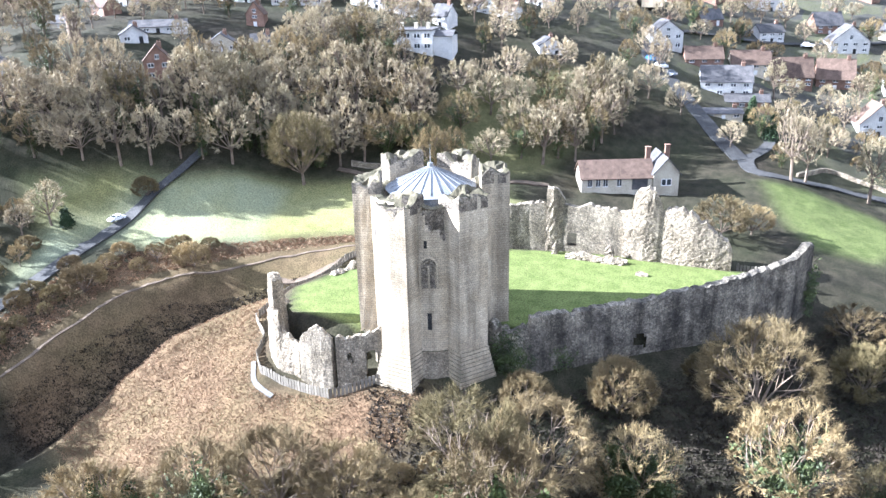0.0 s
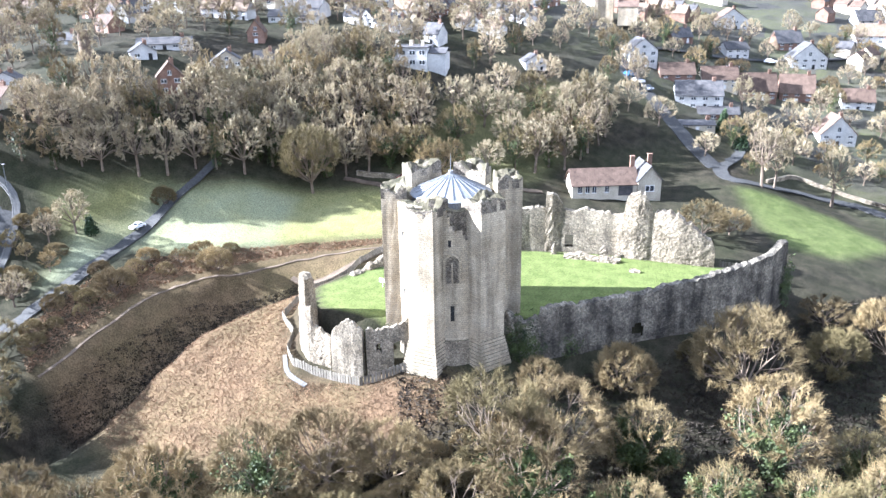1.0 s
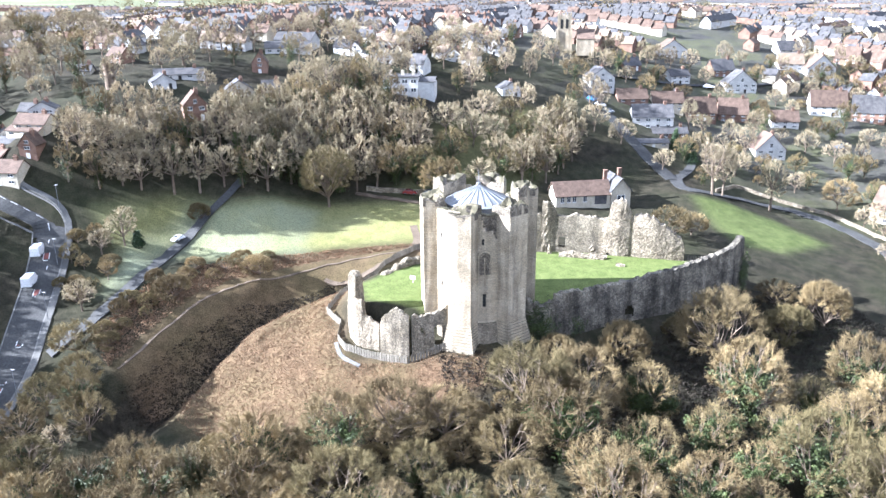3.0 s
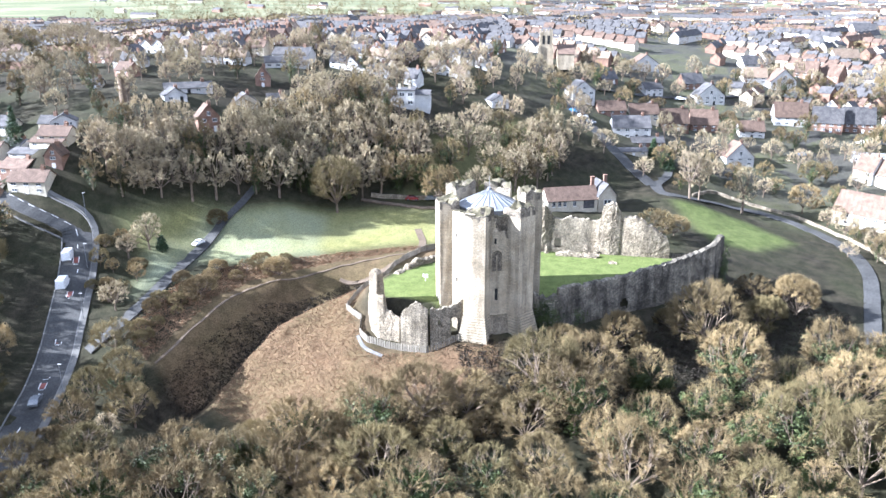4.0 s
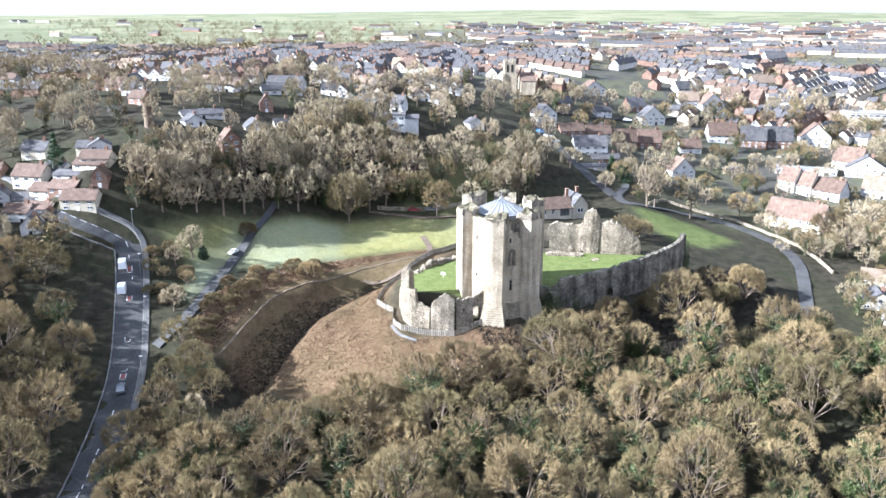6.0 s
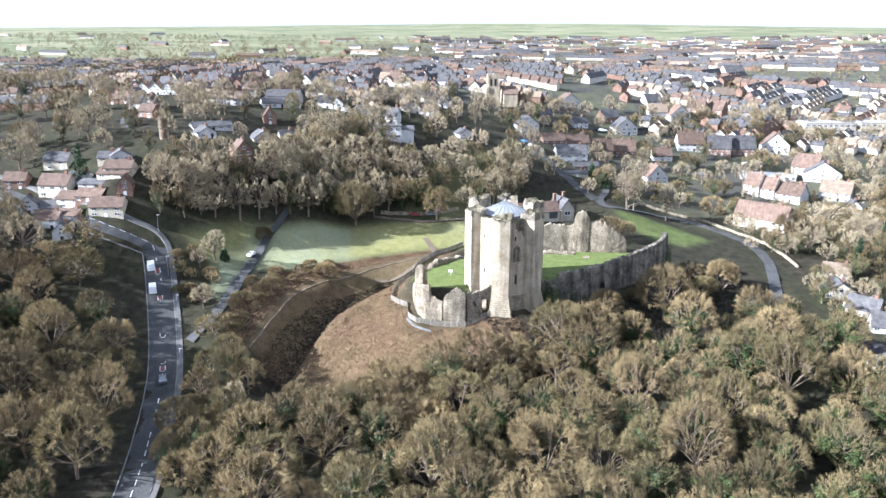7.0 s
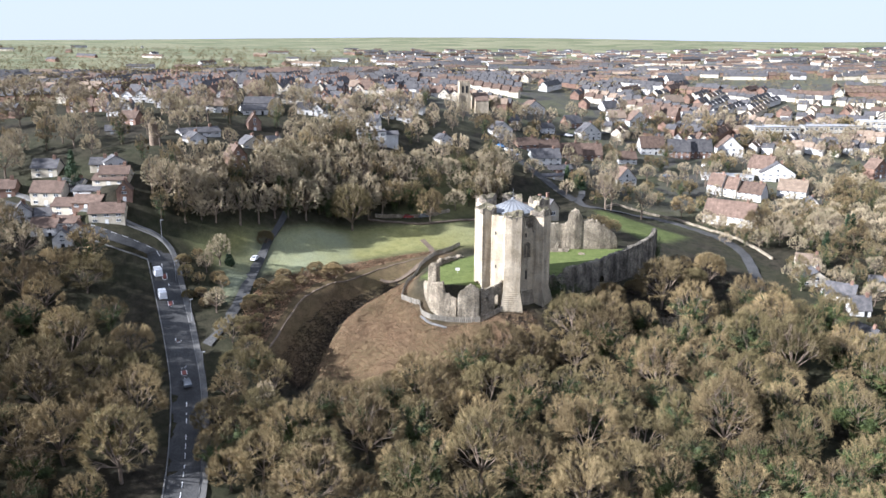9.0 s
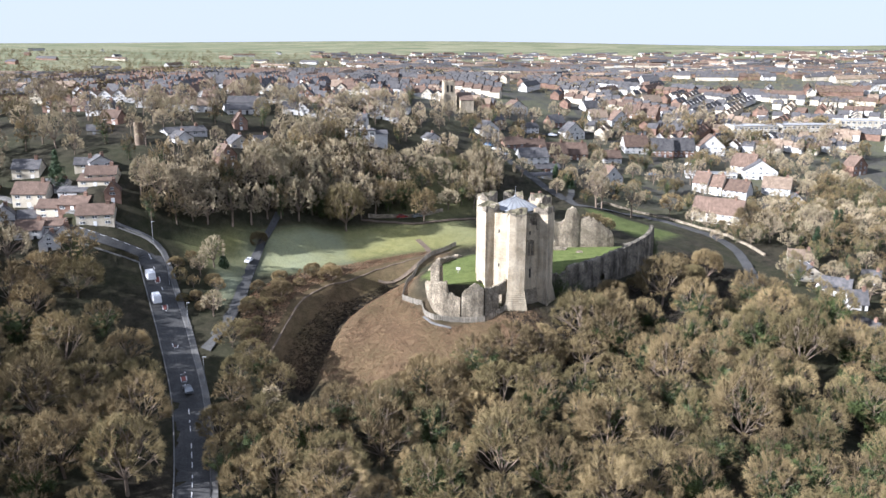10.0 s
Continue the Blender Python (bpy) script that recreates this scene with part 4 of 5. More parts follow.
def church():
    ob = thing("church", "pale stone church with a square battlemented tower", "church", pose(-22.9, 155, z_at(-22.9, 155), 0, 0, 13) @ Matrix.Scale(0.78, 4))
    v = join(box(-3.2, -3.2, -2, 3.2, 3.2, 15.5), *[box(sx * 3.2 - 0.6, sy * 3.2 - 0.6, -2, sx * 3.2 + 0.6, sy * 3.2 + 0.6, 9) for sx in (-1, 1) for sy in (-1, 1)])
    tower = part("tower", *v, STONE, ob)
    merlons = [box(a, b, 15.504, a + 0.8, b + 0.5, 16.5) for a in (-3.2, -1.6, 0, 1.6) for b in (-3.2, 2.7)] + [box(b, a, 15.504, b + 0.5, a + 0.8, 16.5) for a in (-1.6, 0, 1.6) for b in (-3.2, 2.7)]
    part("parapet", *join(*merlons), STONE, tower)
    for bx in (-1.2, 1.2):
        part("belfry_opening", *box(bx - 0.6, -3.26, 9.5, bx + 0.6, -3.0, 13.6), TYRE, tower)
    part("nave", *house_body(8, 18, 5, 4, False), STONE, ob).matrix_basis = pose(10, 2, 0, 0, 0, 0)
    part("nave_roof", *gable_roof(8, 18, 5, 4.05, 0.2, False), TILE, ob).matrix_basis = pose(10, 2, 0)


church()
brick_tower = thing("brick_tower", "round brown brick tower stub above the trees", "tower", pose(-116.1, 27.7, z_at(-116.1, 27.7)))
part("wall", *loft([ring(1.5, -2, 20), ring(1.45, 3, 20), ring(1.4, 6.4, 20), ring(1.42, 6.5, 20), ring(1.42, 6.8, 20)]), TAN_TILE, brick_tower)


def visitor_centre():
    """The brown-roofed building behind the castle, with a cross wing."""
    ob = thing("visitor_centre", "long cream building with a brown tiled roof behind the castle", "building", pose(-0.3, 56.9, 9.6, 0, 0, 31) @ Matrix.Scale(0.96, 4))
    part("wall", *house_body(15.5, 7, 2.7, 3.0, False), CREAM_WALL, ob).matrix_basis = pose(7.75, 3.5, 0)
    part("roof", *gable_roof(15.5, 7, 2.7, 3.05, 0.4, False), TILE, ob).matrix_basis = pose(7.75, 3.5, 0)
    for wx in (1.8, 3.6, 5.2, 8.2):
        add_window(ob, wx, -0.03, 0.7, 1.0, 1.7)
    part("garage_door", *box(11, -0.06, -0.1, 14.4, 0.04, 2.3), SLATE, ob)
    wing = part("wing", *house_body(5.5, 9, 3.6, 3.2, True), CREAM_WALL, ob)
    wing.matrix_basis = pose(18.3, 4.0, 0)
    part("wing_roof", *gable_roof(5.5, 9, 3.6, 3.25, 0.4, True), SLATE, ob).matrix_basis = pose(18.3, 4.0, 0)
    add_window(ob, 18.3, -0.53, 0.8, 2.2, 1.5)
    for cx, cy in ((15.2, 4.2), (20, 6)):
        part("chimney", *join(box(cx - 0.5, cy - 0.4, 4.5, cx + 0.5, cy + 0.4, 8.2), box(cx - 0.6, cy - 0.5, 8.204, cx + 0.6, cy + 0.5, 8.4)), BRICK_WALL, ob)


visitor_centre()


# ---- the town beyond ----
def town():
    """Rows of small houses over the plateau: the nearest rows as houses of their own, the rest as one far town."""
    rng = random.Random(77)
    far_walls = {"W": [], "C": [], "B": []}
    far_roofs = {"S": [], "R": [], "T": []}
    single = 0
    rows = []
    for _ in range(3300):
        y = 165 + 1500 * rng.random() ** 1.75
        x = rng.uniform(-1, 1) * (360 + (y - 165) * 0.8) + 20
        if x < -30 and rng.random() < 0.75:
            y -= 110 * rng.random()
        if noise.noise((x / 170, y / 170, 2.5)) > 0.28 or (x < -350 - 0.1 * y and rng.random() < 0.5):
            continue  # open ground between the streets
        if y > 420 and x < -60 - 0.28 * (y - 420) and rng.random() < 0.93:
            continue  # farmland to the west
        quarter = 60 * noise.noise((x / 260, y / 260, 7.7)) + 4
        rows.append((y, x, y, quarter + (90 if rng.random() < 0.25 else 0) + rng.uniform(-5, 5), rng.randint(2, 7)))
    rows.sort()
    sites = []
    for band, x, y, turn, n in rows:
        style_w, style_r = rng.choice("WWCCBB"), rng.choice("SSSSRRT")
        terrace = n > 4
        w0, d0, wall0, roof0 = 5.42, rng.uniform(4.8, 5.6), rng.uniform(2.5, 3.2), rng.uniform(1.9, 2.5)
        a = radians(turn)
        for i in range(n):
            px, py = x + math.cos(a) * i * 5.4, y + math.sin(a) * i * 5.4
            if px < -40 and py < 104 + 0.55 * (px + 40):
                continue
            if any((px - hx) ** 2 + (py - hy) ** 2 < 200 for hx, hy in BUILT) or py < 60 or (-40 < px < 60 and py < 168) or (px >= 60 and py < 190):
                continue
            w, d, wall, roof = rng.uniform(4.4, 5.3), rng.uniform(4.4, 5.6), rng.uniform(2.5, 3.5), rng.uniform(1.7, 2.5)
            if terrace:
                w, d, wall, roof = w0, d0, wall0, roof0
            if any((px - hx) ** 2 + (py - hy) ** 2 < 27 for hx, hy in sites[-500:]):
                continue
            sites.append((px, py))
            if single < 200 and band < 300 and -180 < px < 190:
                house(px, py, turn, w, d, wall, roof, style_w + style_r + rng.choice("aag"), "houses of the far streets")
                single += 1
                continue
            m = pose(px, py, z_at(px, py), 0, 0, turn)
            v, f = house_body(w, d, wall, roof, False)
            far_walls[style_w].append(([tuple(m @ Vector(p)) for p in v], f))
            v, f = join(gable_roof(w, d, wall, roof, 0.25, False), box(1.0, -0.3, wall + roof * 0.5, 1.7, 0.3, wall + roof + 0.7))
            far_roofs[style_r].append(([tuple(m @ Vector(p)) for p in v], f))
    ob = thing("far_town", "many small houses with slate and tiled roofs over the plain", "town", kind="stuff")
    for k, shapes in far_walls.items():
        tagged(part("walls", *join_fast(shapes), WALLS[k][0], ob), kind="stuff")
    for k, shapes in far_roofs.items():
        tagged(part("roofs", *join_fast(shapes), ROOFS[k][0], ob), kind="stuff")


def join_fast(shapes):
    verts, faces, k = [], [], 0
    for v, f in shapes:
        verts.extend(v)
        faces.extend(tuple(i + k for i in q) for q in f)
        k += len(v)
    return verts, faces


town()

# ---- trees ----
def prism(a, b, ra, rb, sides=3):
    a, b = Vector(a), Vector(b)
    d = (b - a).normalized()
    u = d.orthogonal().normalized()
    w = d.cross(u)
    rings = [[tuple(p + (u * math.cos(t) + w * math.sin(t)) * r) for t in (math.tau * i / sides for i in range(sides))] for p, r in ((a, ra), (b, rb))]
    return loft(rings, False, False)


def blade(a, b, width, rng):
    """One thin twig: a long narrow triangle."""
    side = (b - a).cross(Vector((rng.uniform(-1, 1), rng.uniform(-1, 1), rng.uniform(-1, 1)))).normalized() * width
    return [tuple(a - side), tuple(a + side), tuple(b)], [(0, 1, 2)]


def any_way(rng):
    return Vector((rng.gauss(0, 1), rng.gauss(0, 1), rng.gauss(0, 1))).normalized()


def bare_tree(seed, high, wide, limbs=9, forks=5, sprays=4, twigs=60, low=0.22, twig_width=0.027, base=0.18):
    """Trunk, limbs that fan out to a domed crown, and fine bare twigs near its outside: two lots of points and faces."""
    rng = random.Random(seed)
    wood, crown = [], []
    fork = Vector((rng.uniform(-0.3, 0.3), rng.uniform(-0.3, 0.3), high * low))
    wood.append(prism((0, 0, -0.8), fork, high * 0.026, high * 0.02, 6))
    across, floor_of = wide / 2, high * base
    lumps = [(any_way(rng), rng.uniform(-0.16, 0.14)) for _ in range(9)]

    def shell(way):
        """Where the crown ends in a direction from its heart."""
        k = 1.0 + sum(h * max(0.0, way.dot(w)) ** 6 for w, h in lumps)
        heart = Vector((0, 0, high * 0.5))
        up = high * 0.5 if way.z > 0 else high * 0.5 - floor_of
        return heart + Vector((way.x * across, way.y * across, way.z * up)) * k
    for i in range(limbs):
        s = -0.25 + 1.22 * (i + 0.5) / limbs
        a = i * 2.39996 + rng.uniform(-0.3, 0.3)
        c = math.sqrt(max(0.02, 1 - min(s, 0.99) ** 2))
        way = Vector((math.cos(a) * c, math.sin(a) * c, s)).normalized()
        end = shell(way)
        mid = fork.lerp(end, 0.45) + any_way(rng) * wide * 0.03
        wood.append(prism(fork, mid, high * 0.0115, high * 0.0075, 4))
        wood.append(prism(mid, fork.lerp(end, 0.8), high * 0.0075, high * 0.003, 3))
        for j in range(forks):
            p = fork.lerp(mid, rng.uniform(0.6, 1.0)) if j < 2 else mid.lerp(end, rng.uniform(0.0, 0.5))
            w2 = (way + any_way(rng) * 0.6).normalized()
            e2 = shell(w2)
            m2 = p.lerp(e2, 0.62) + any_way(rng) * wide * 0.02
            wood.append(prism(p, m2, high * 0.0048, high * 0.0022, 3))
            for k in range(sprays):
                q = p.lerp(m2, rng.uniform(0.55, 1.0))
                e3 = shell((w2 + any_way(rng) * 0.36).normalized())
                m3 = q.lerp(e3, 0.78)
                wood.append(prism(q, m3, high * 0.002, high * 0.0009, 3))
                out = (e3 - q).normalized()
                for _ in range(twigs):
                    r = q.lerp(m3, rng.uniform(0.3, 1.0))
                    w = (out + any_way(rng) * 0.85 + Vector((0, 0, 0.15))).normalized()
                    crown.append(blade(r, r + w * wide * rng.uniform(0.045, 0.11), twig_width * rng.uniform(0.6, 1.3), rng))
    return join(*wood), join(*crown)


def clumps(seed, n, spread, size, shape, leaves=9):
    """Many small leaves in uneven clumps."""
    rng = random.Random(seed)
    v, f = [], []
    for _ in range(n):
        c = Vector(shape(rng))
        for _ in range(leaves):
            p = c + Vector((rng.gauss(0, 1), rng.gauss(0, 1), rng.gauss(0, 1))) * spread
            u = any_way(rng) * size * rng.uniform(0.7, 1.3)
            w = u.orthogonal().normalized() * size * 0.7
            k = len(v)
            v += [tuple(p - u), tuple(p + w), tuple(p + u), tuple(p - w)]
            f.append((k, k + 1, k + 2, k + 3))
    return v, f


TREES = {}


def tree_kind(key, name, label, twig, seed, high, wide, ivy=0, column=0, **how):
    wood_mesh, crown = bare_tree(seed, high, wide, **how)
    ob = thing(name, label, "tree", pose(0, 0, 0))
    part("trunk", *wood_mesh, BARK, ob)
    part("crown", *crown, twig, ob)
    if ivy:
        rng0 = random.Random(seed)
        ways = [any_way(rng0) for _ in range(7)]

        def spot(rng):
            t = rng.random() ** 0.8
            if rng.random() < 0.45:
                return (rng.gauss(0, 0.35), rng.gauss(0, 0.35), high * 0.6 * t + 0.3)
            w = rng.choice(ways)
            return (w.x * wide * 0.42 * t, w.y * wide * 0.42 * t, high * (0.25 + 0.52 * t * (0.5 + 0.5 * abs(w.z))))
        part("ivy", *clumps(seed + 50, ivy, 0.5, 0.17, spot), IVY, ob, "dark green ivy on the trunk and limbs")
    if column:
        part("ivy", *clumps(seed + 50, column, 0.36, 0.17, lambda r: (r.gauss(0, 0.5), r.gauss(0, 0.5), high * 0.62 * r.random() ** 0.8 + 0.2)), IVY, ob, "dark green ivy on the trunk")
    TREES[key] = ob


BEIGE, REDDISH = "broad bare winter tree with fine beige twigs", "bare winter tree with reddish brown twigs"
tree_kind("broad", "bare_tree", BEIGE, TWIG, 1, 12, 13)
tree_kind("broad2", "bare_tree", BEIGE, TWIG, 2, 13, 12, limbs=10)
tree_kind("broad3", "bare_tree", "low rounded bare tree with a dense crown", TWIG, 3, 10, 12, low=0.14)
tree_kind("ivy", "ivy_clad_tree", "bare tree with dark ivy up its trunk and limbs", TWIG, 7, 12, 11, ivy=520, twigs=50)
tree_kind("ivy2", "ivy_clad_tree", "bare tree thickly grown with dark green ivy", TWIG, 8, 11, 10, ivy=2100, twigs=26)
tree_kind("shrub", "bare_shrub", "round bare shrub with pale beige twigs", TWIG, 12, 5, 6.5, limbs=12, low=0.05, base=0.0, twig_width=0.018, sprays=5)
tree_kind("round", "round_tree", "large round bare tree with a full fine-twigged crown", TWIG, 14, 15, 13, limbs=13, forks=6, sprays=5, low=0.16, base=0.14, twigs=44)
LIGHT = dict(limbs=9, forks=4, sprays=4, twigs=15, twig_width=0.07)  # trees that stand far off
tree_kind("far_broad", "bare_tree", BEIGE, TWIG_HAZED, 21, 12, 12, **LIGHT)
tree_kind("far_ivy", "ivy_clad_tree", "bare tree with dark ivy up its trunk and limbs", TWIG, 22, 12, 11, ivy=170, **LIGHT)
tree_kind("tall", "slender_tree", "tall slender bare tree with upright twigs", TWIG_HAZED, 4, 14, 8, low=0.3, **LIGHT)
tree_kind("red", "reddish_tree", REDDISH, TWIG_HAZED, 5, 13, 10, **LIGHT)
tree_kind("red2", "reddish_tree", REDDISH, TWIG_HAZED, 6, 12, 9, low=0.3, **LIGHT)
tree_kind("slim", "slender_tree", "slender bare tree of the park wood", TWIG_HAZED, 9, 12, 7, low=0.35, **LIGHT)
tree_kind("slim_ivy", "ivy_clad_tree", "slender bare tree with an ivy covered trunk", TWIG, 10, 12, 7, low=0.35, ivy=120, **LIGHT)
tree_kind("small", "garden_tree", "small bare garden tree", TWIG, 11, 6, 6, **LIGHT)
tree_kind("birch", "birch_tree", "slender birch with a pale trunk and reddish twigs", TWIG_HAZED, 13, 15, 8, low=0.4, **LIGHT)
tree_kind("column", "ivy_clad_tree", "tall bare tree with a trunk wrapped in dark ivy", TWIG_HAZED, 15, 14, 7, low=0.4, column=330, **LIGHT)
PLACED = []


def plant(key, x, y, scale, rng, group, tall=1.0):
    z = z_at(x, y)
    ob = copy_thing(TREES[key], pose(x, y, z - 0.15, rng.uniform(-3, 3), rng.uniform(-3, 3), rng.uniform(0, 360)) @ Matrix.Diagonal((scale, scale, scale * tall * rng.uniform(0.92, 1.08), 1)))
    if group:
        ob["group"] = group
    PLACED.append((x, y))
    return ob


def is_in(area, x, y):
    ins = False
    for (ax, ay), (bx, by) in zip(area, area[1:] + area[:1]):
        if (ay > y) != (by > y) and x < (bx - ax) * (y - ay) / (by - ay) + ax:
            ins = not ins
    return ins


def wood(area, count, gap, keys, group, seed, lo=0.75, hi=1.15, clear=()):
    """Trees scattered over a polygon, no nearer than gap to one another."""
    rng = random.Random(seed)
    x0, x1, y0, y1 = min(p[0] for p in area), max(p[0] for p in area), min(p[1] for p in area), max(p[1] for p in area)
    made = tries = 0
    while made < count and tries < count * 60:
        tries += 1
        x, y = rng.uniform(x0, x1), rng.uniform(y0, y1)
        if not is_in(area, x, y) or any((x - a) ** 2 + (y - b) ** 2 < gap * gap for a, b in PLACED) or any((x - a) ** 2 + (y - b) ** 2 < r * r for a, b, r in clear):
            continue
        plant(rng.choice(keys), x, y, rng.uniform(lo, hi), rng, group)
        made += 1


rng = random.Random(3)
HOUSES_AT = [(x, y, 8.5) for x, y in BUILT] + [(-51.4, 78.4, 11), (-116.1, 28.6, 3)]
# Trees that stand by themselves.
for key, x, y, s, tall in (("round", -52.6, 30.6, 1.04, 1.0), ("shrub", 16.4, -9, 1.10, 1.1), ("shrub", 27.1, -2.2, 1.39, 1.25), ("broad", 43.6, 5.9, 1.29, 1.1), ("shrub", -51.6, -2.2, 1.05, 0.95), ("shrub", -63.1, -16.8, 1.17, 1.0),
                           ("birch", 52.3, 94.1, 1.02, 1.0), ("tall", 36.8, 86.9, 1.07, 1.1), ("tall", 39.4, 89.7, 0.93, 1.1), ("red", -77.6, -27.1, 0.63, 1.0), ("broad3", -70.4, -36.3, 0.77, 1.0), ("broad3", -64.1, -41.6, 0.72, 1.0),
                           ("broad3", 29.4, 50.1, 0.92, 0.85), ("broad3", 34.1, 54.4, 0.77, 0.8), ("broad", 70.1, 104, 0.80, 1.0), ("broad", 94.1, 79.5, 0.97, 1.0), ("broad2", -28.3, 43.3, 0.78, 1.0), ("ivy", -40.4, 44.7, 0.93, 1.1), ("ivy", -35.2, 47, 0.93, 1.1),
                           ("shrub", 55.7, 20.5, 1.48, 1.2), ("shrub", 63.1, 28.4, 1.57, 1.2), ("broad3", 53.2, 29.6, 0.74, 0.9), ("shrub", -75, 8.6, 0.80, 1.2), ("broad", -40.5, -55, 0.87, 1.0), ("shrub", 36.5, 9.6, 0.99, 1.0)):
    plant(key, x, y, s, rng, "", tall)
for i in range(9):
    plant("column", -74.5 + 2.77 * i, 24.5 + 1.48 * i + rng.uniform(-0.6, 0.6), rng.uniform(0.85, 1.05), rng, "row of ivy-clad trees along the field")
LOWER = ("broad", "broad2", "ivy2", "ivy", "broad3", "ivy", "broad")
EAST = ("ivy2", "ivy", "ivy2", "ivy2", "ivy2", "broad2")
wood(((-21.7, -47.5), (-9.6, -40.4), (4.2, -31.2), (18, -22.8), (23.9, -19.7), (27.9, -100.9), (-44.5, -98.8), (-56.5, -61.9), (-40.4, -60.4)), 80, 8.0, LOWER, "trees of the wood below the castle", 11, 0.85, 1.3)
wood(((23.9, -19.7), (30.7, -15.5), (44.4, -9.4), (58.7, 0.6), (76, 8.2), (90.9, -15.6), (111.2, -33.2), (114.8, -102.3), (27.9, -100.9)), 80, 7.8, EAST, "ivy-grown trees of the wood below the castle", 31, 0.85, 1.3)
wood(((-34.5, -41.5), (-19.9, -40.1), (-3.8, -33.1), (10, -24.9), (15.8, -19.6), (18.2, -28.1), (0.6, -40.7), (-19.5, -50.8), (-36.3, -52)), 40, 3.2, ("shrub", "small", "shrub"), "shrubs on the slope under the keep", 15, 0.7, 1.1)
wood(((-68.4, -53.1), (-64.2, -44.7), (-55.6, -46.9), (-51.2, -59.9), (-54.8, -87.3), (-60.4, -81.6)), 20, 5.0, ("broad", "broad3", "ivy", "tall"), "trees beside the road", 12, 0.5, 0.8)
wood(((-97, -36.8), (-89.1, -49), (-80.9, -63.9), (-71.8, -90.6), (-71.8, -118.1), (-131.5, -120), (-146, -46.8), (-114.2, -29.8)), 70, 7.6, LOWER, "trees of the wood west of the road", 13, 0.8, 1.2)
wood(((-66, -34), (-63.5, -22), (-62.5, -13), (-57.5, -3), (-52, 4), (-60, 0), (-67, -6), (-71, -16), (-71, -32)), 16, 3.2, ("shrub", "small", "shrub"), "bushes on the bank beside the drive", 41, 0.45, 0.8)
wood(((-93.1, -12.7), (-82.2, -6.1), (-79.4, -13.9), (-78.6, -30.2), (-86.6, -24.2)), 14, 3.5, ("shrub", "small", "red"), "shrubs between the road and the drive", 22, 0.5, 0.8)
wood(((-106.1, -23.4), (-113.9, -26.9), (-149.8, -42.4), (-151.6, -20.9), (-139.5, -14.5), (-119, -22.7)), 22, 6.0, ("far_broad", "red", "far_ivy"), "trees behind the west houses", 16, 0.85, 1.1, HOUSES_AT)
wood(((-77.7, 12.5), (-64.2, 26.4), (-52.5, 35.8), (-40.4, 43), (-36.1, 50.3), (-41.6, 63.8), (-53.3, 71.2), (-62.9, 71.1), (-77.3, 55.8), (-83.4, 31.3), (-96.7, 20.3), (-108.7, 3.1), (-106.8, -11.5), (-100, -7), (-90, 4), (-80, 10)), 175, 4.0, ("slim", "slim", "slim_ivy", "red2", "red", "far_broad", "slim_ivy"), "trees of the park wood", 14, 0.8, 1.15, HOUSES_AT)
wood(((-34.1, 50.2), (-24.2, 47.9), (-14.2, 62.2), (-8.5, 96.3), (-22.6, 98), (-37.6, 70.4)), 22, 7.0, ("far_broad", "far_broad", "far_ivy", "far_broad"), "trees of the open park", 17, 0.7, 0.95, HOUSES_AT)
wood(((-14.2, 58.9), (-6.6, 65.6), (0.1, 90.9), (-9.4, 96.3)), 24, 3.8, ("slim", "slim_ivy", "tall"), "tall thin trees by the visitor centre", 18, 0.8, 1.05, [(4.8, 64.2, 9)])
wood(((91.9, 67.1), (134.4, 58.6), (167.6, 102.9), (149.5, 135.2), (113.4, 107.3), (96.7, 85.9)), 64, 4.8, ("far_broad", "red", "far_ivy", "far_broad", "far_ivy"), "trees east of the lane", 19, 0.6, 0.95, HOUSES_AT)
wood(((-110.1, 14.7), (-83, 36.5), (-64.9, 80.4), (-22.6, 99.8), (-12.2, 134.9), (-38.6, 147.2), (-105.9, 135.3), (-144.7, 79.5), (-151.4, 22), (-127.1, 6.4)), 90, 5.6, ("slim", "red2", "far_broad", "red", "slim_ivy"), "trees between the upper houses", 20, 0.55, 0.9, HOUSES_AT)
wood(((3.6, 96.4), (33.7, 92.4), (65.6, 112.1), (106.6, 164), (185.8, 175.2), (188.6, 239.4), (131.5, 246.5), (43.9, 214.4), (-21.8, 173.3), (-15.4, 110.5)), 170, 5.5, ("small", "far_broad", "red", "tall", "far_ivy", "far_ivy"), "garden trees of the town", 21, 0.5, 0.85, HOUSES_AT)
wood(((77.6, 69.2), (92.3, 61), (144.1, 62.8), (166.8, 146), (136.3, 175.4), (105.8, 147.8), (74, 117.8)), 60, 4.2, ("far_broad", "far_ivy", "small", "red"), "garden trees of the east street", 27, 0.45, 0.7, [(x, y, 6.5) for x, y in BUILT])
wood(((94.4, -7.2), (120.4, -22.8), (136.3, 8.7), (130.2, 62.8), (105.8, 70.3), (90.9, 50.8), (89, 20.3)), 46, 5.0, ("far_ivy", "far_ivy", "far_broad", "small"), "trees round the lower houses", 25, 0.55, 0.8, [(x, y, 6.0) for x, y in BUILT])
wood(((-133.7, -12.1), (-153.1, 22), (-155.5, 79.5), (-246.1, 147.7), (-321.5, 87), (-289.4, -6.1), (-192.1, -67), (-150.3, -46.3)), 110, 8.0, ("red", "far_broad", "red2", "far_ivy", "far_broad"), "trees of the western slope", 23, 0.7, 1.05, HOUSES_AT)
for ob in TREES.values():
    for o in (*ob.children_recursive, ob):
        bpy.data.objects.remove(o)


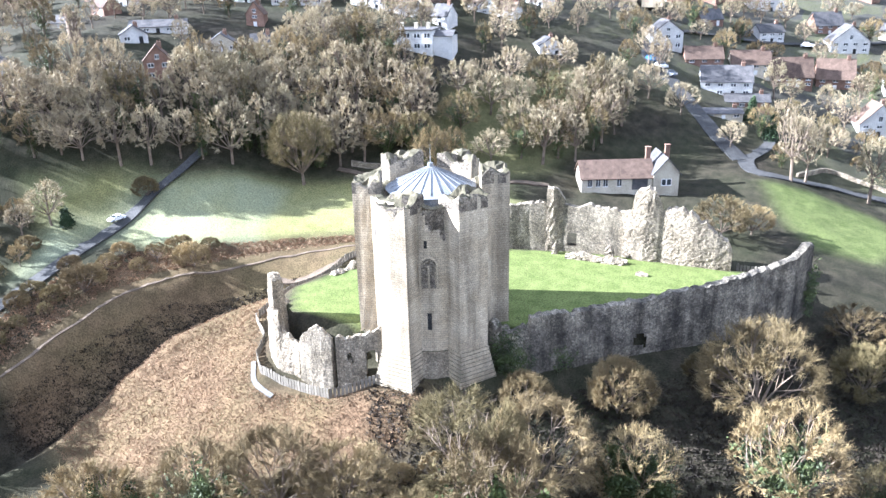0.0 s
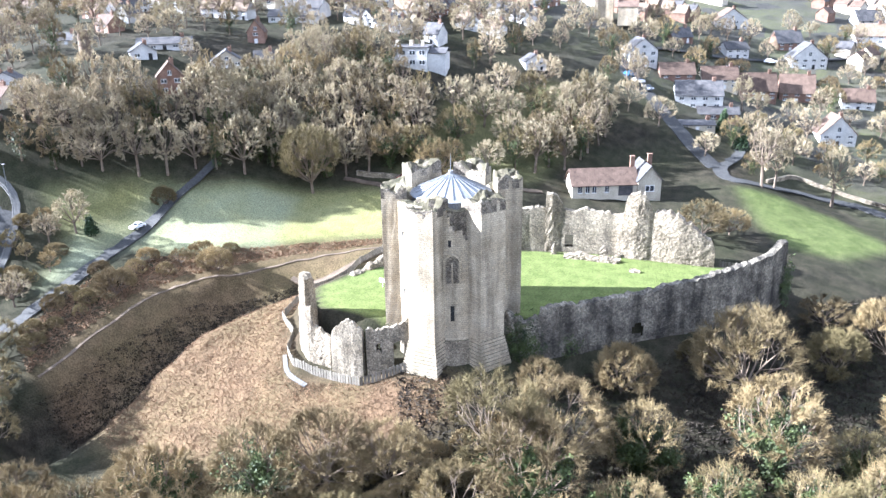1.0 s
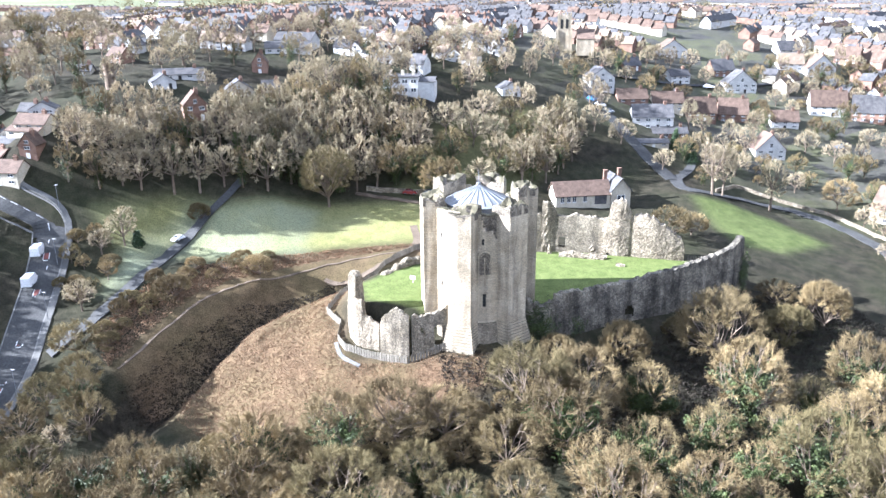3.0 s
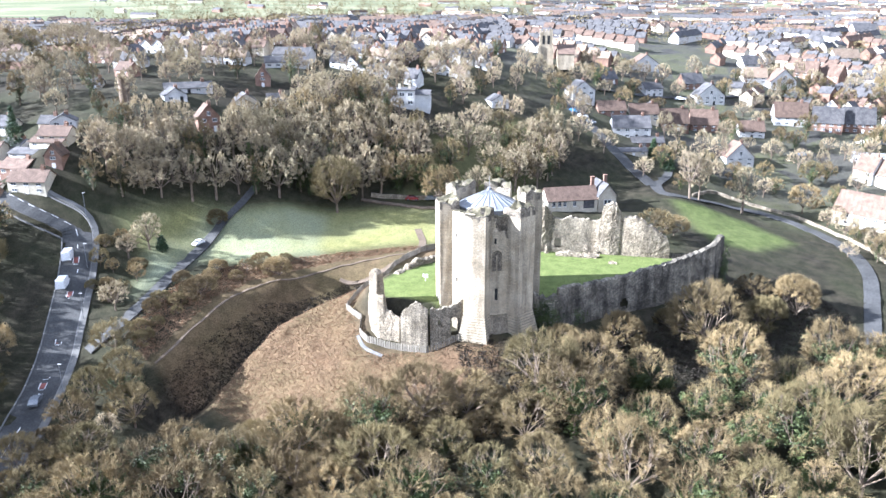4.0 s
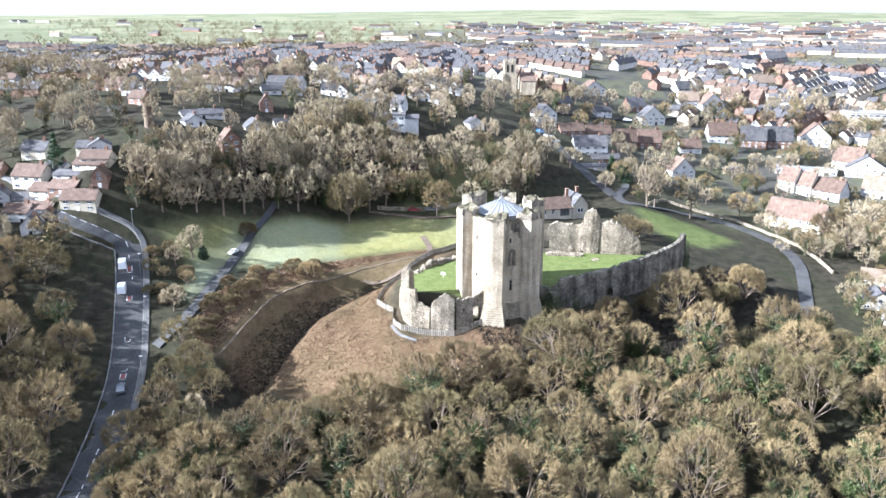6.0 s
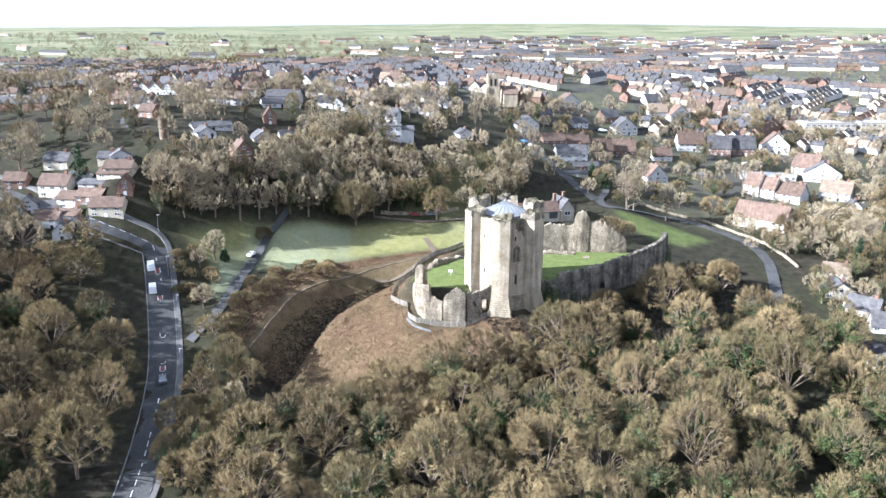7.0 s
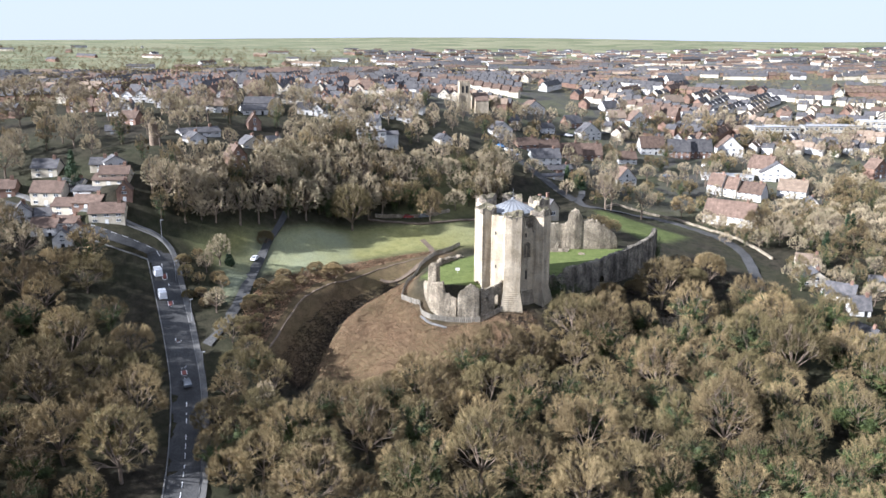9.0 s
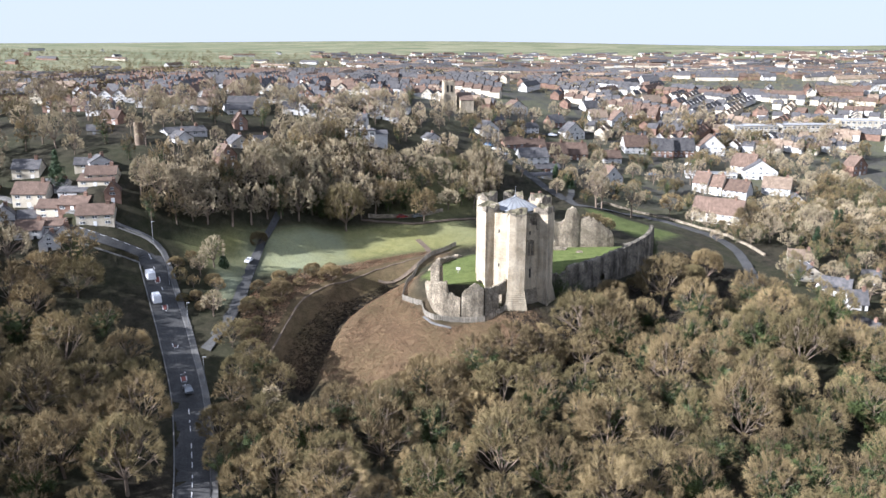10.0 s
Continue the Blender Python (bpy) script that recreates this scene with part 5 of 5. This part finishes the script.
def conifer(x, y, high, wide, seed):
    """An evergreen: a straight trunk and drooping tiers of needles."""
    ob = thing("conifer_tree", "dark green conifer with drooping tiers", "tree", pose(x, y, z_at(x, y)))
    part("trunk", *prism((0, 0, -0.5), (0, 0, high * 0.95), high * 0.02, 0.03, 6), BARK, ob)

    def spot(rng):
        t = rng.random() ** 1.3
        a = rng.uniform(0, math.tau)
        r = wide / 2 * (1 - t) * math.sqrt(rng.random()) * (0.75 + 0.35 * math.sin(a * 3 + seed) ** 2)
        return (math.cos(a) * r, math.sin(a) * r, high * (0.12 + 0.88 * t) - r * 0.25)
    part("crown", *clumps(seed, 260, 0.28, 0.2, spot), CONIFER, ob)


for i, (x, y, h, w) in enumerate(((-128.9, 0.6, 11, 6), (110.4, 59.1, 9, 5), (120.9, 68.9, 12, 7), (124.7, 73.2, 11, 6), (113.4, 41.2, 5, 3), (-81.2, -6, 3, 3), (23.4, 112.6, 6, 4), (29.2, 107.1, 6, 5))):
    conifer(x, y, h, w, 60 + i)


def far_trees():
    """Brown winter trees and hedges between the houses of the far town, and over the fields."""
    rng = random.Random(5)
    v, f = [], []
    for _ in range(4300):
        away = rng.uniform(0, 1) ** 2.0
        y = 200 + away * 1300
        x = rng.uniform(-1, 1) * (230 + (y - 200) * 0.75) + 20
        if rng.random() < 0.36:
            x = -110 - rng.random() * (150 + 0.8 * (y - 200))
            y -= 130 * rng.random()
        h, z = rng.uniform(3, 7.5), z_at(x, y)
        if y < 262 and x > -150:
            continue
        for _ in range(40):
            d = any_way(rng)
            p = Vector((x + d.x * h * 0.5, y + d.y * h * 0.5, z + h * 0.5 + d.z * h * 0.45)) 
            u = any_way(rng) * h * 0.13
            w = u.orthogonal().normalized() * h * 0.035
            k = len(v)
            v += [tuple(p - u - w), tuple(p - u + w), tuple(p + u)]
            f.append((k, k + 1, k + 2))
    ob = new("far_trees", mesh_of("far_trees", v, f, [TWIG]))
    tagged(ob, "brown bare trees and hedges between far houses", "trees", kind="stuff")


far_trees()


def scrub():
    """Bracken, brambles and dead grass on the slopes round the castle: one uncountable growth."""
    rng = random.Random(9)
    for name, mat, area, count, size, label in (("bracken", BRACKEN, HILL, 21000, 0.28, "brown dead bracken over the slope"), ("brambles", SHADED_SCRUB, ((-35, 6.5), (-43.5, -0.5), (-52.5, -9.5), (-57, -22), (-59.5, -38.4), (-52, -38.4), (-48.5, -21), (-41.5, -7.4), (-32, 1.5)), 4200, 0.4, "bramble scrub along the ditch, coloured dark for its shade"),
                                                ("bank_scrub", BRACKEN, ((-63, -36), (-61.5, -24), (-60.5, -15), (-56.5, -6.5), (-49, 1.8), (-39.3, 11.4), (-28.5, 20), (-20, 25.5), (-29, 22), (-38, 16.5), (-47, 10), (-55, 4), (-62, -1), (-67, -6), (-71, -16), (-71, -32)), 6500, 0.42, "brown rough grass and bramble on the bank"), ("undergrowth", SHADED_SCRUB, ((-4, -15), (11.4, -10.1), (23, -0.6), (38.3, 13.7), (51.2, 31.6), (62, 44.9), (74.7, 31), (72, 10.5), (58.9, -3.7), (39.8, -17.8), (20.2, -26), (4.2, -30.1)), 9000, 0.62, "undergrowth below the wall, coloured dark for its shade")):
        v, f = [], []
        x0, x1, y0, y1 = min(p[0] for p in area), max(p[0] for p in area), min(p[1] for p in area), max(p[1] for p in area)
        made = 0
        while made < count:
            x, y = rng.uniform(x0, x1), rng.uniform(y0, y1)
            if not is_in(area, x, y):
                continue
            made += 1
            z, s = z_at(x, y), size * rng.uniform(0.5, 1.4)
            for _ in range(5):
                d = Vector((rng.gauss(0, 1), rng.gauss(0, 1), rng.uniform(0.2, 1.2))).normalized() * s
                w = d.orthogonal().normalized() * s * 0.16
                p = Vector((x + rng.gauss(0, 0.25), y + rng.gauss(0, 0.25), z - 0.05))
                k = len(v)
                v += [tuple(p - w), tuple(p + w), tuple(p + d)]
                f.append((k, k + 1, k + 2))
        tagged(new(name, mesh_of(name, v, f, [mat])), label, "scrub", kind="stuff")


scrub()
for name, label, centre, spread, n in (("wall_ivy", "dark green ivy hanging on the curtain wall", (12.2, -5.6, 3.6), (1.6, 0.25, 1.9), 330), ("wall_ivy", "dark green ivy hanging on the curtain wall", (17.6, 0.4, 2.2), (1.0, 0.9, 1.3), 130), ("wall_ivy", "ivy on the end of the curtain wall", (46.6, 30.8, 6.5), (0.4, 1.2, 2.2), 160)):
    tagged(new(name, mesh_of(name, *clumps(n, n, 0.22, 0.13, lambda r: (r.gauss(centre[0], spread[0]), r.gauss(centre[1], spread[1]) + (0 if spread[0] < 0.5 else 0), r.gauss(centre[2], spread[2]))), [IVY])), label, "ivy")

# ---- roads and vehicles ----
def along(path, step):
    """Evenly spaced points with headings on a smoothed polyline."""
    p = np.array(path, float)
    for _ in range(3):
        q = [p[0]]
        for a, b in zip(p, p[1:]):
            q += [a * 0.75 + b * 0.25, a * 0.25 + b * 0.75]
        p = np.array(q + [p[-1]])
    d = np.r_[0, np.cumsum(np.hypot(*np.diff(p, axis=0).T))]
    s = np.arange(0, d[-1], step)
    x, y = np.interp(s, d, p[:, 0]), np.interp(s, d, p[:, 1])
    h = np.arctan2(np.gradient(y), np.gradient(x))
    return np.stack([x, y, h], 1)


def strip(path, left, right, lift, step=1.0, thick=0.25):
    """A ribbon with thickness that lies over the ground between two offsets from a line."""
    rings = []
    for x, y, h in along(path, step):
        nx, ny = -math.sin(h), math.cos(h)
        ends = [(x + nx * o, y + ny * o) for o in (left, (left + right) / 2, right)]
        zs = [z_at(*e) for e in ends]
        z = max(zs[1], (zs[0] + zs[2]) / 2)
        top = [(*e, z + (q - z) * 0.35 + lift) for e, q in zip(ends, zs)]
        rings.append(top + [(a, b, c - thick) for a, b, c in reversed(top)])
    return loft(rings)


MAIN = [(-160, -2), (-143.5, -7), (-127, -11.5), (-117, -15), (-108, -15.2), (-102.4, -14), (-98.8, -13.4), (-96.4, -16.2), (-90, -26.8), (-83.7, -37.7), (-78, -48.5), (-74.2, -57), (-69.9, -68), (-65.3, -80.6), (-62, -92), (-58, -116), (-52, -150), (-52.5, -188)]
DRIVE = [(-72.6, 22), (-73.4, 15), (-75, 8), (-75.2, 0), (-74.2, -10), (-73.2, -20), (-74, -29.7), (-77, -38)]
LANE = [(29, 112.4), (28.7, 99.9), (25.4, 90.8), (30.5, 83.4), (51.9, 100.4), (69.7, 94.5), (80, 77.3), (82.5, 58.2), (80, 38.8), (77.4, 18.6)]
CHURCH_LANE = [(25.4, 90.8), (18.5, 98.3), (1, 116.4), (-8.4, 124.4), (-10.5, 142.2), (6.9, 163.8), (46.2, 190.5), (103.1, 218.3)]


def road(name, path, wide, label, kerb=True, lift=0.16):
    ob = tagged(new(name, mesh_of(name, *strip(path, -wide / 2, wide / 2, lift), [ASPHALT])), label, "road", kind="structure")
    if kerb:
        for a, b in ((-wide / 2 - 0.25, -wide / 2 - 0.004), (wide / 2 + 0.004, wide / 2 + 0.25)):
            part("kerb", *strip(path, a, b, lift + 0.1, 1.0, 0.35), TARMAC_KERB, ob)
    return ob


main_road = road("main_road", MAIN, 6.4, "dark grey main road with white and red centre markings")
road("drive", DRIVE, 3.2, "narrow tarmac drive beside the field", False)
road("lane", LANE, 3.5, "tarmac lane past the visitor centre and round the hill", False)
road("church_lane", CHURCH_LANE, 4.2, "street between the houses", False)
tagged(new("pavement", mesh_of("pavement", *strip(MAIN, 3.5, 4.7, 0.27, 1.0, 0.35), [PAVING])), "grey pavement along the main road", "pavement", kind="structure")
marks = along(MAIN, 1.0)
for i in range(22, len(marks) - 6, 3):
    x, y, h = marks[i]
    hatch = -50 < y < -19 and x > -98
    m = pose(x, y, z_at(x, y) + 0.19, 0, 0, math.degrees(h)) @ pose(0, 0, 0, 0, -math.degrees(math.atan2(z_at(x + 2 * math.cos(h), y + 2 * math.sin(h)) - z_at(x - 2 * math.cos(h), y - 2 * math.sin(h)), 4)), 0)
    for o in ((-0.6, 0.6) if hatch else (0.0,)):
        d = part("road_dash", *box(-0.9, o - 0.09, 0, 0.9, o + 0.09, 0.03), WHITE_PAINT, main_road)
        d.matrix_basis = m
    if hatch:
        d = part("red_panel", *box(-0.8, -0.5, 0, 0.8, 0.5, 0.02), RED_PAINT, main_road)
        d.matrix_basis = m
        d = part("cross_bar", *box(-0.06, -0.5, 0.004, 0.06, 0.5, 0.034), WHITE_PAINT, main_road)
        d.matrix_basis = m @ pose(1.2, 0, 0)
tagged(new("rim_path", mesh_of("rim_path", *strip([(-19, 24), (-27.2, 18.8), (-32.6, 14.6), (-38.2, 9.8), (-43, 5), (-47.4, 0.4), (-51.3, -3.4), (-54.6, -7.5), (-57.2, -12), (-58.6, -16), (-59.8, -25), (-61.5, -36)], -0.3, 0.3, 0.08), [EARTH])), "narrow pale earth path along the ditch rim", "path", kind="structure")
tagged(new("court_path", mesh_of("court_path", *strip([(-29.5, 30.9), (-24.3, 23.1), (-29, 10.9), (-35, 4.9), (-40, 4.9)], -0.9, 0.9, 0.1), [EARTH])), "trodden earth track up to the castle", "path", kind="structure")
tagged(new("park_path", mesh_of("park_path", *strip([(-48.6, 37.7), (-38.5, 39.4), (-28.4, 41.6), (-16.2, 50.8), (-6.5, 55.6)], -1.0, 1.0, 0.12), [EARTH])), "reddish gravel path along the top of the field", "path", kind="structure")
tagged(new("foot_path", mesh_of("foot_path", *strip([(-24.9, -16.7), (-21.7, -20.5), (-17.5, -21.1)], -0.35, 0.35, 0.2), [TARMAC_KERB])), "pale stone steps below the fence", "path", kind="structure")


def stone_wall(path, high, label):
    v, f = strip(path, -0.3, 0.3, high, 0.8, high + 0.6)
    tagged(new("boundary_wall", mesh_of("boundary_wall", v, f, [RUBBLE])), label, "wall")


stone_wall([(37.5, 91.5), (42.4, 103.4), (51.8, 102.2), (61.3, 102), (71.4, 98.7), (82.6, 83.7), (87.7, 68.6), (90.8, 52.8)], 0.9, "rubble stone boundary wall beside the lane")
stone_wall([(-46.5, 39.6), (-38.4, 42.1), (-30.3, 45), (-22.1, 52.6)], 1.0, "low stone wall at the edge of the park")


def wheel_shape(r, w, n=14):
    return loft([[(r * k * math.cos(t), y, r * k * math.sin(t)) for t in (math.tau * i / n for i in range(n))] for y, k in ((-w / 2, 0.8), (-w / 2 * 0.8, 1.0), (w / 2 * 0.8, 1.0), (w / 2, 0.8))])


def car(x, y, turn, paint, label, name="car", long=4.2, wide=1.75, van=False, k=1.0):
    """A car or van: a rounded body, glass, wheels and lamps."""
    ob = thing(name, label, "van" if van else "car", pose(x, y, z_at(x, y) + 0.17, 0, 0, turn) @ Matrix.Scale(k, 4))
    hw = wide / 2
    if van:
        line = [(-long / 2, 0.35), (-long / 2, 2.1), (-long / 2 + 0.2, 2.3), (long / 2 - 1.5, 2.3), (long / 2 - 0.8, 1.3), (long / 2, 1.0), (long / 2, 0.35)]
    else:
        line = [(-long / 2, 0.35), (-long / 2, 0.85), (-long / 2 + 0.5, 1.0), (-long / 2 + 1.0, 1.42), (long / 2 - 1.9, 1.45), (long / 2 - 1.1, 0.98), (long / 2 - 0.1, 0.8), (long / 2, 0.35)]
    v = [(a, s * hw * (0.88 if z > 1.2 else 1.0), z) for s in (-1, 1) for a, z in line]
    n = len(line)
    f = [tuple(range(n)), tuple(range(2 * n - 1, n - 1, -1))] + [(n + i, n + (i + 1) % n, (i + 1) % n, i) for i in range(n)]
    body = part("body", v, f, paint, ob)
    if van:
        shield = [(long / 2 - 1.45, 2.2), (long / 2 - 0.84, 1.36)]
    else:
        shield = [(long / 2 - 1.87, 1.42), (long / 2 - 1.13, 1.01)]
    (ax, az), (bx, bz) = shield
    part("windscreen", *loft([[(ax + 0.03, -hw * 0.76, az + 0.01), (ax + 0.03, hw * 0.76, az + 0.01), (ax - 0.1, hw * 0.76, az - 0.05), (ax - 0.1, -hw * 0.76, az - 0.05)], [(bx + 0.03, -hw * 0.8, bz + 0.02), (bx + 0.03, hw * 0.8, bz + 0.02), (bx - 0.1, hw * 0.8, bz - 0.05), (bx - 0.1, -hw * 0.8, bz - 0.05)]]), GLASS, body)
    for s in (-1, 1):
        if not van:
            part("side_window", *box(-long / 2 + 1.15, s * hw * 0.93 - 0.03, 1.03, long / 2 - 1.75, s * hw * 0.93 + 0.03, 1.34), GLASS, body)
        part("headlight", *box(long / 2 - 0.06, s * hw * 0.7 - 0.16, 0.6, long / 2 + 0.03, s * hw * 0.7 + 0.16, 0.76), FRAME, body)
        for wx in (-long * 0.3, long * 0.31):
            w = part("wheel", *wheel_shape(0.33, 0.22), TYRE, ob)
            w.matrix_basis = pose(wx, s * (hw - 0.1), 0.33)
            rim = part("rim", *wheel_shape(0.19, 0.24), LEAD, w)
    return ob


for x, y, t, p, label, van in ((-96.3, -19.6, 124, CAR_WHITE, "white delivery van driving on the main road", True), (-92.6, -25.8, 121, CAR_WHITE, "white delivery van driving on the main road", True), (-76.1, -52.0, 121, CAR_GREY, "dark grey car driving on the main road", False)):
    car(x, y, t, p, label, "van" if van else "car", 5.2 if van else 4.2, 2.0 if van else 1.75, van)
car(-76.2, 1.3, 265, CAR_WHITE, "white car parked on the drive", k=0.8)
for x, y, t, p, label in ((-35.5, 42.6, 15, CAR_RED, "dark red car parked beside the park wall"), (-30.5, 44.6, 20, CAR_GREY, "grey car parked beside the park wall")):
    car(x, y, t, p, label, k=0.9)
for x, y, t, p, label in ((-4.6, 120.5, -40, CAR_BLUE, "blue car parked by the kerb"), (-1.6, 118.9, -40, CAR_WHITE, "white car parked by the kerb"), (1.4, 116.9, -40, CAR_GREY, "grey car parked by the kerb"), (28.3, 175.5, 10, CAR_WHITE, "white car parked beside the houses"), (18.3, 162.5, 20, CAR_WHITE, "white car parked beside the houses"),
                          (94.4, 166.1, 15, CAR_WHITE, "white car parked in the yard"), (100.4, 166.5, 15, CAR_GREY, "grey car parked in the yard"), (97.5, 25.4, 60, CAR_WHITE, "white car on a bungalow drive"), (73.5, 151.4, 30, CAR_BLUE, "blue car parked beside gardens")):
    car(x, y, t, p, label)


def lamp_post(x, y, high=6.0):
    ob = thing("street_lamp", "thin grey street lamp beside the road", "street lamp", pose(x, y, z_at(x, y)))
    part("pole", *loft([[(q * r, s * r, z) for q, s in ((1, 0), (0, 1), (-1, 0), (0, -1))] for z, r in ((-0.4, 0.09), (1.2, 0.08), (high, 0.05))]), LEAD, ob)
    part("lantern", *loft([[(-0.2, -0.12, high), (0.7, -0.12, high + 0.1), (0.7, 0.12, high + 0.1), (-0.2, 0.12, high)], [(-0.2, -0.08, high + 0.12), (0.7, -0.08, high + 0.2), (0.7, 0.08, high + 0.2), (-0.2, 0.08, high + 0.12)]]), LEAD, ob)


for x, y in ((-91.4, -19.4), (-82.7, -31.2), (-73.6, -47.7), (-98.5, -10.4)):
    lamp_post(x, y)
tagged(new("information_board", mesh_of("information_board", *join(box(-16.05, 0.2, LAWN - 0.2, -15.95, 0.3, LAWN + 1.6), box(-16.6, 0.12, LAWN + 0.9, -15.4, 0.2, LAWN + 1.7)), [WHITE_WALL])), "white sign board on the grass beside the keep", "sign")
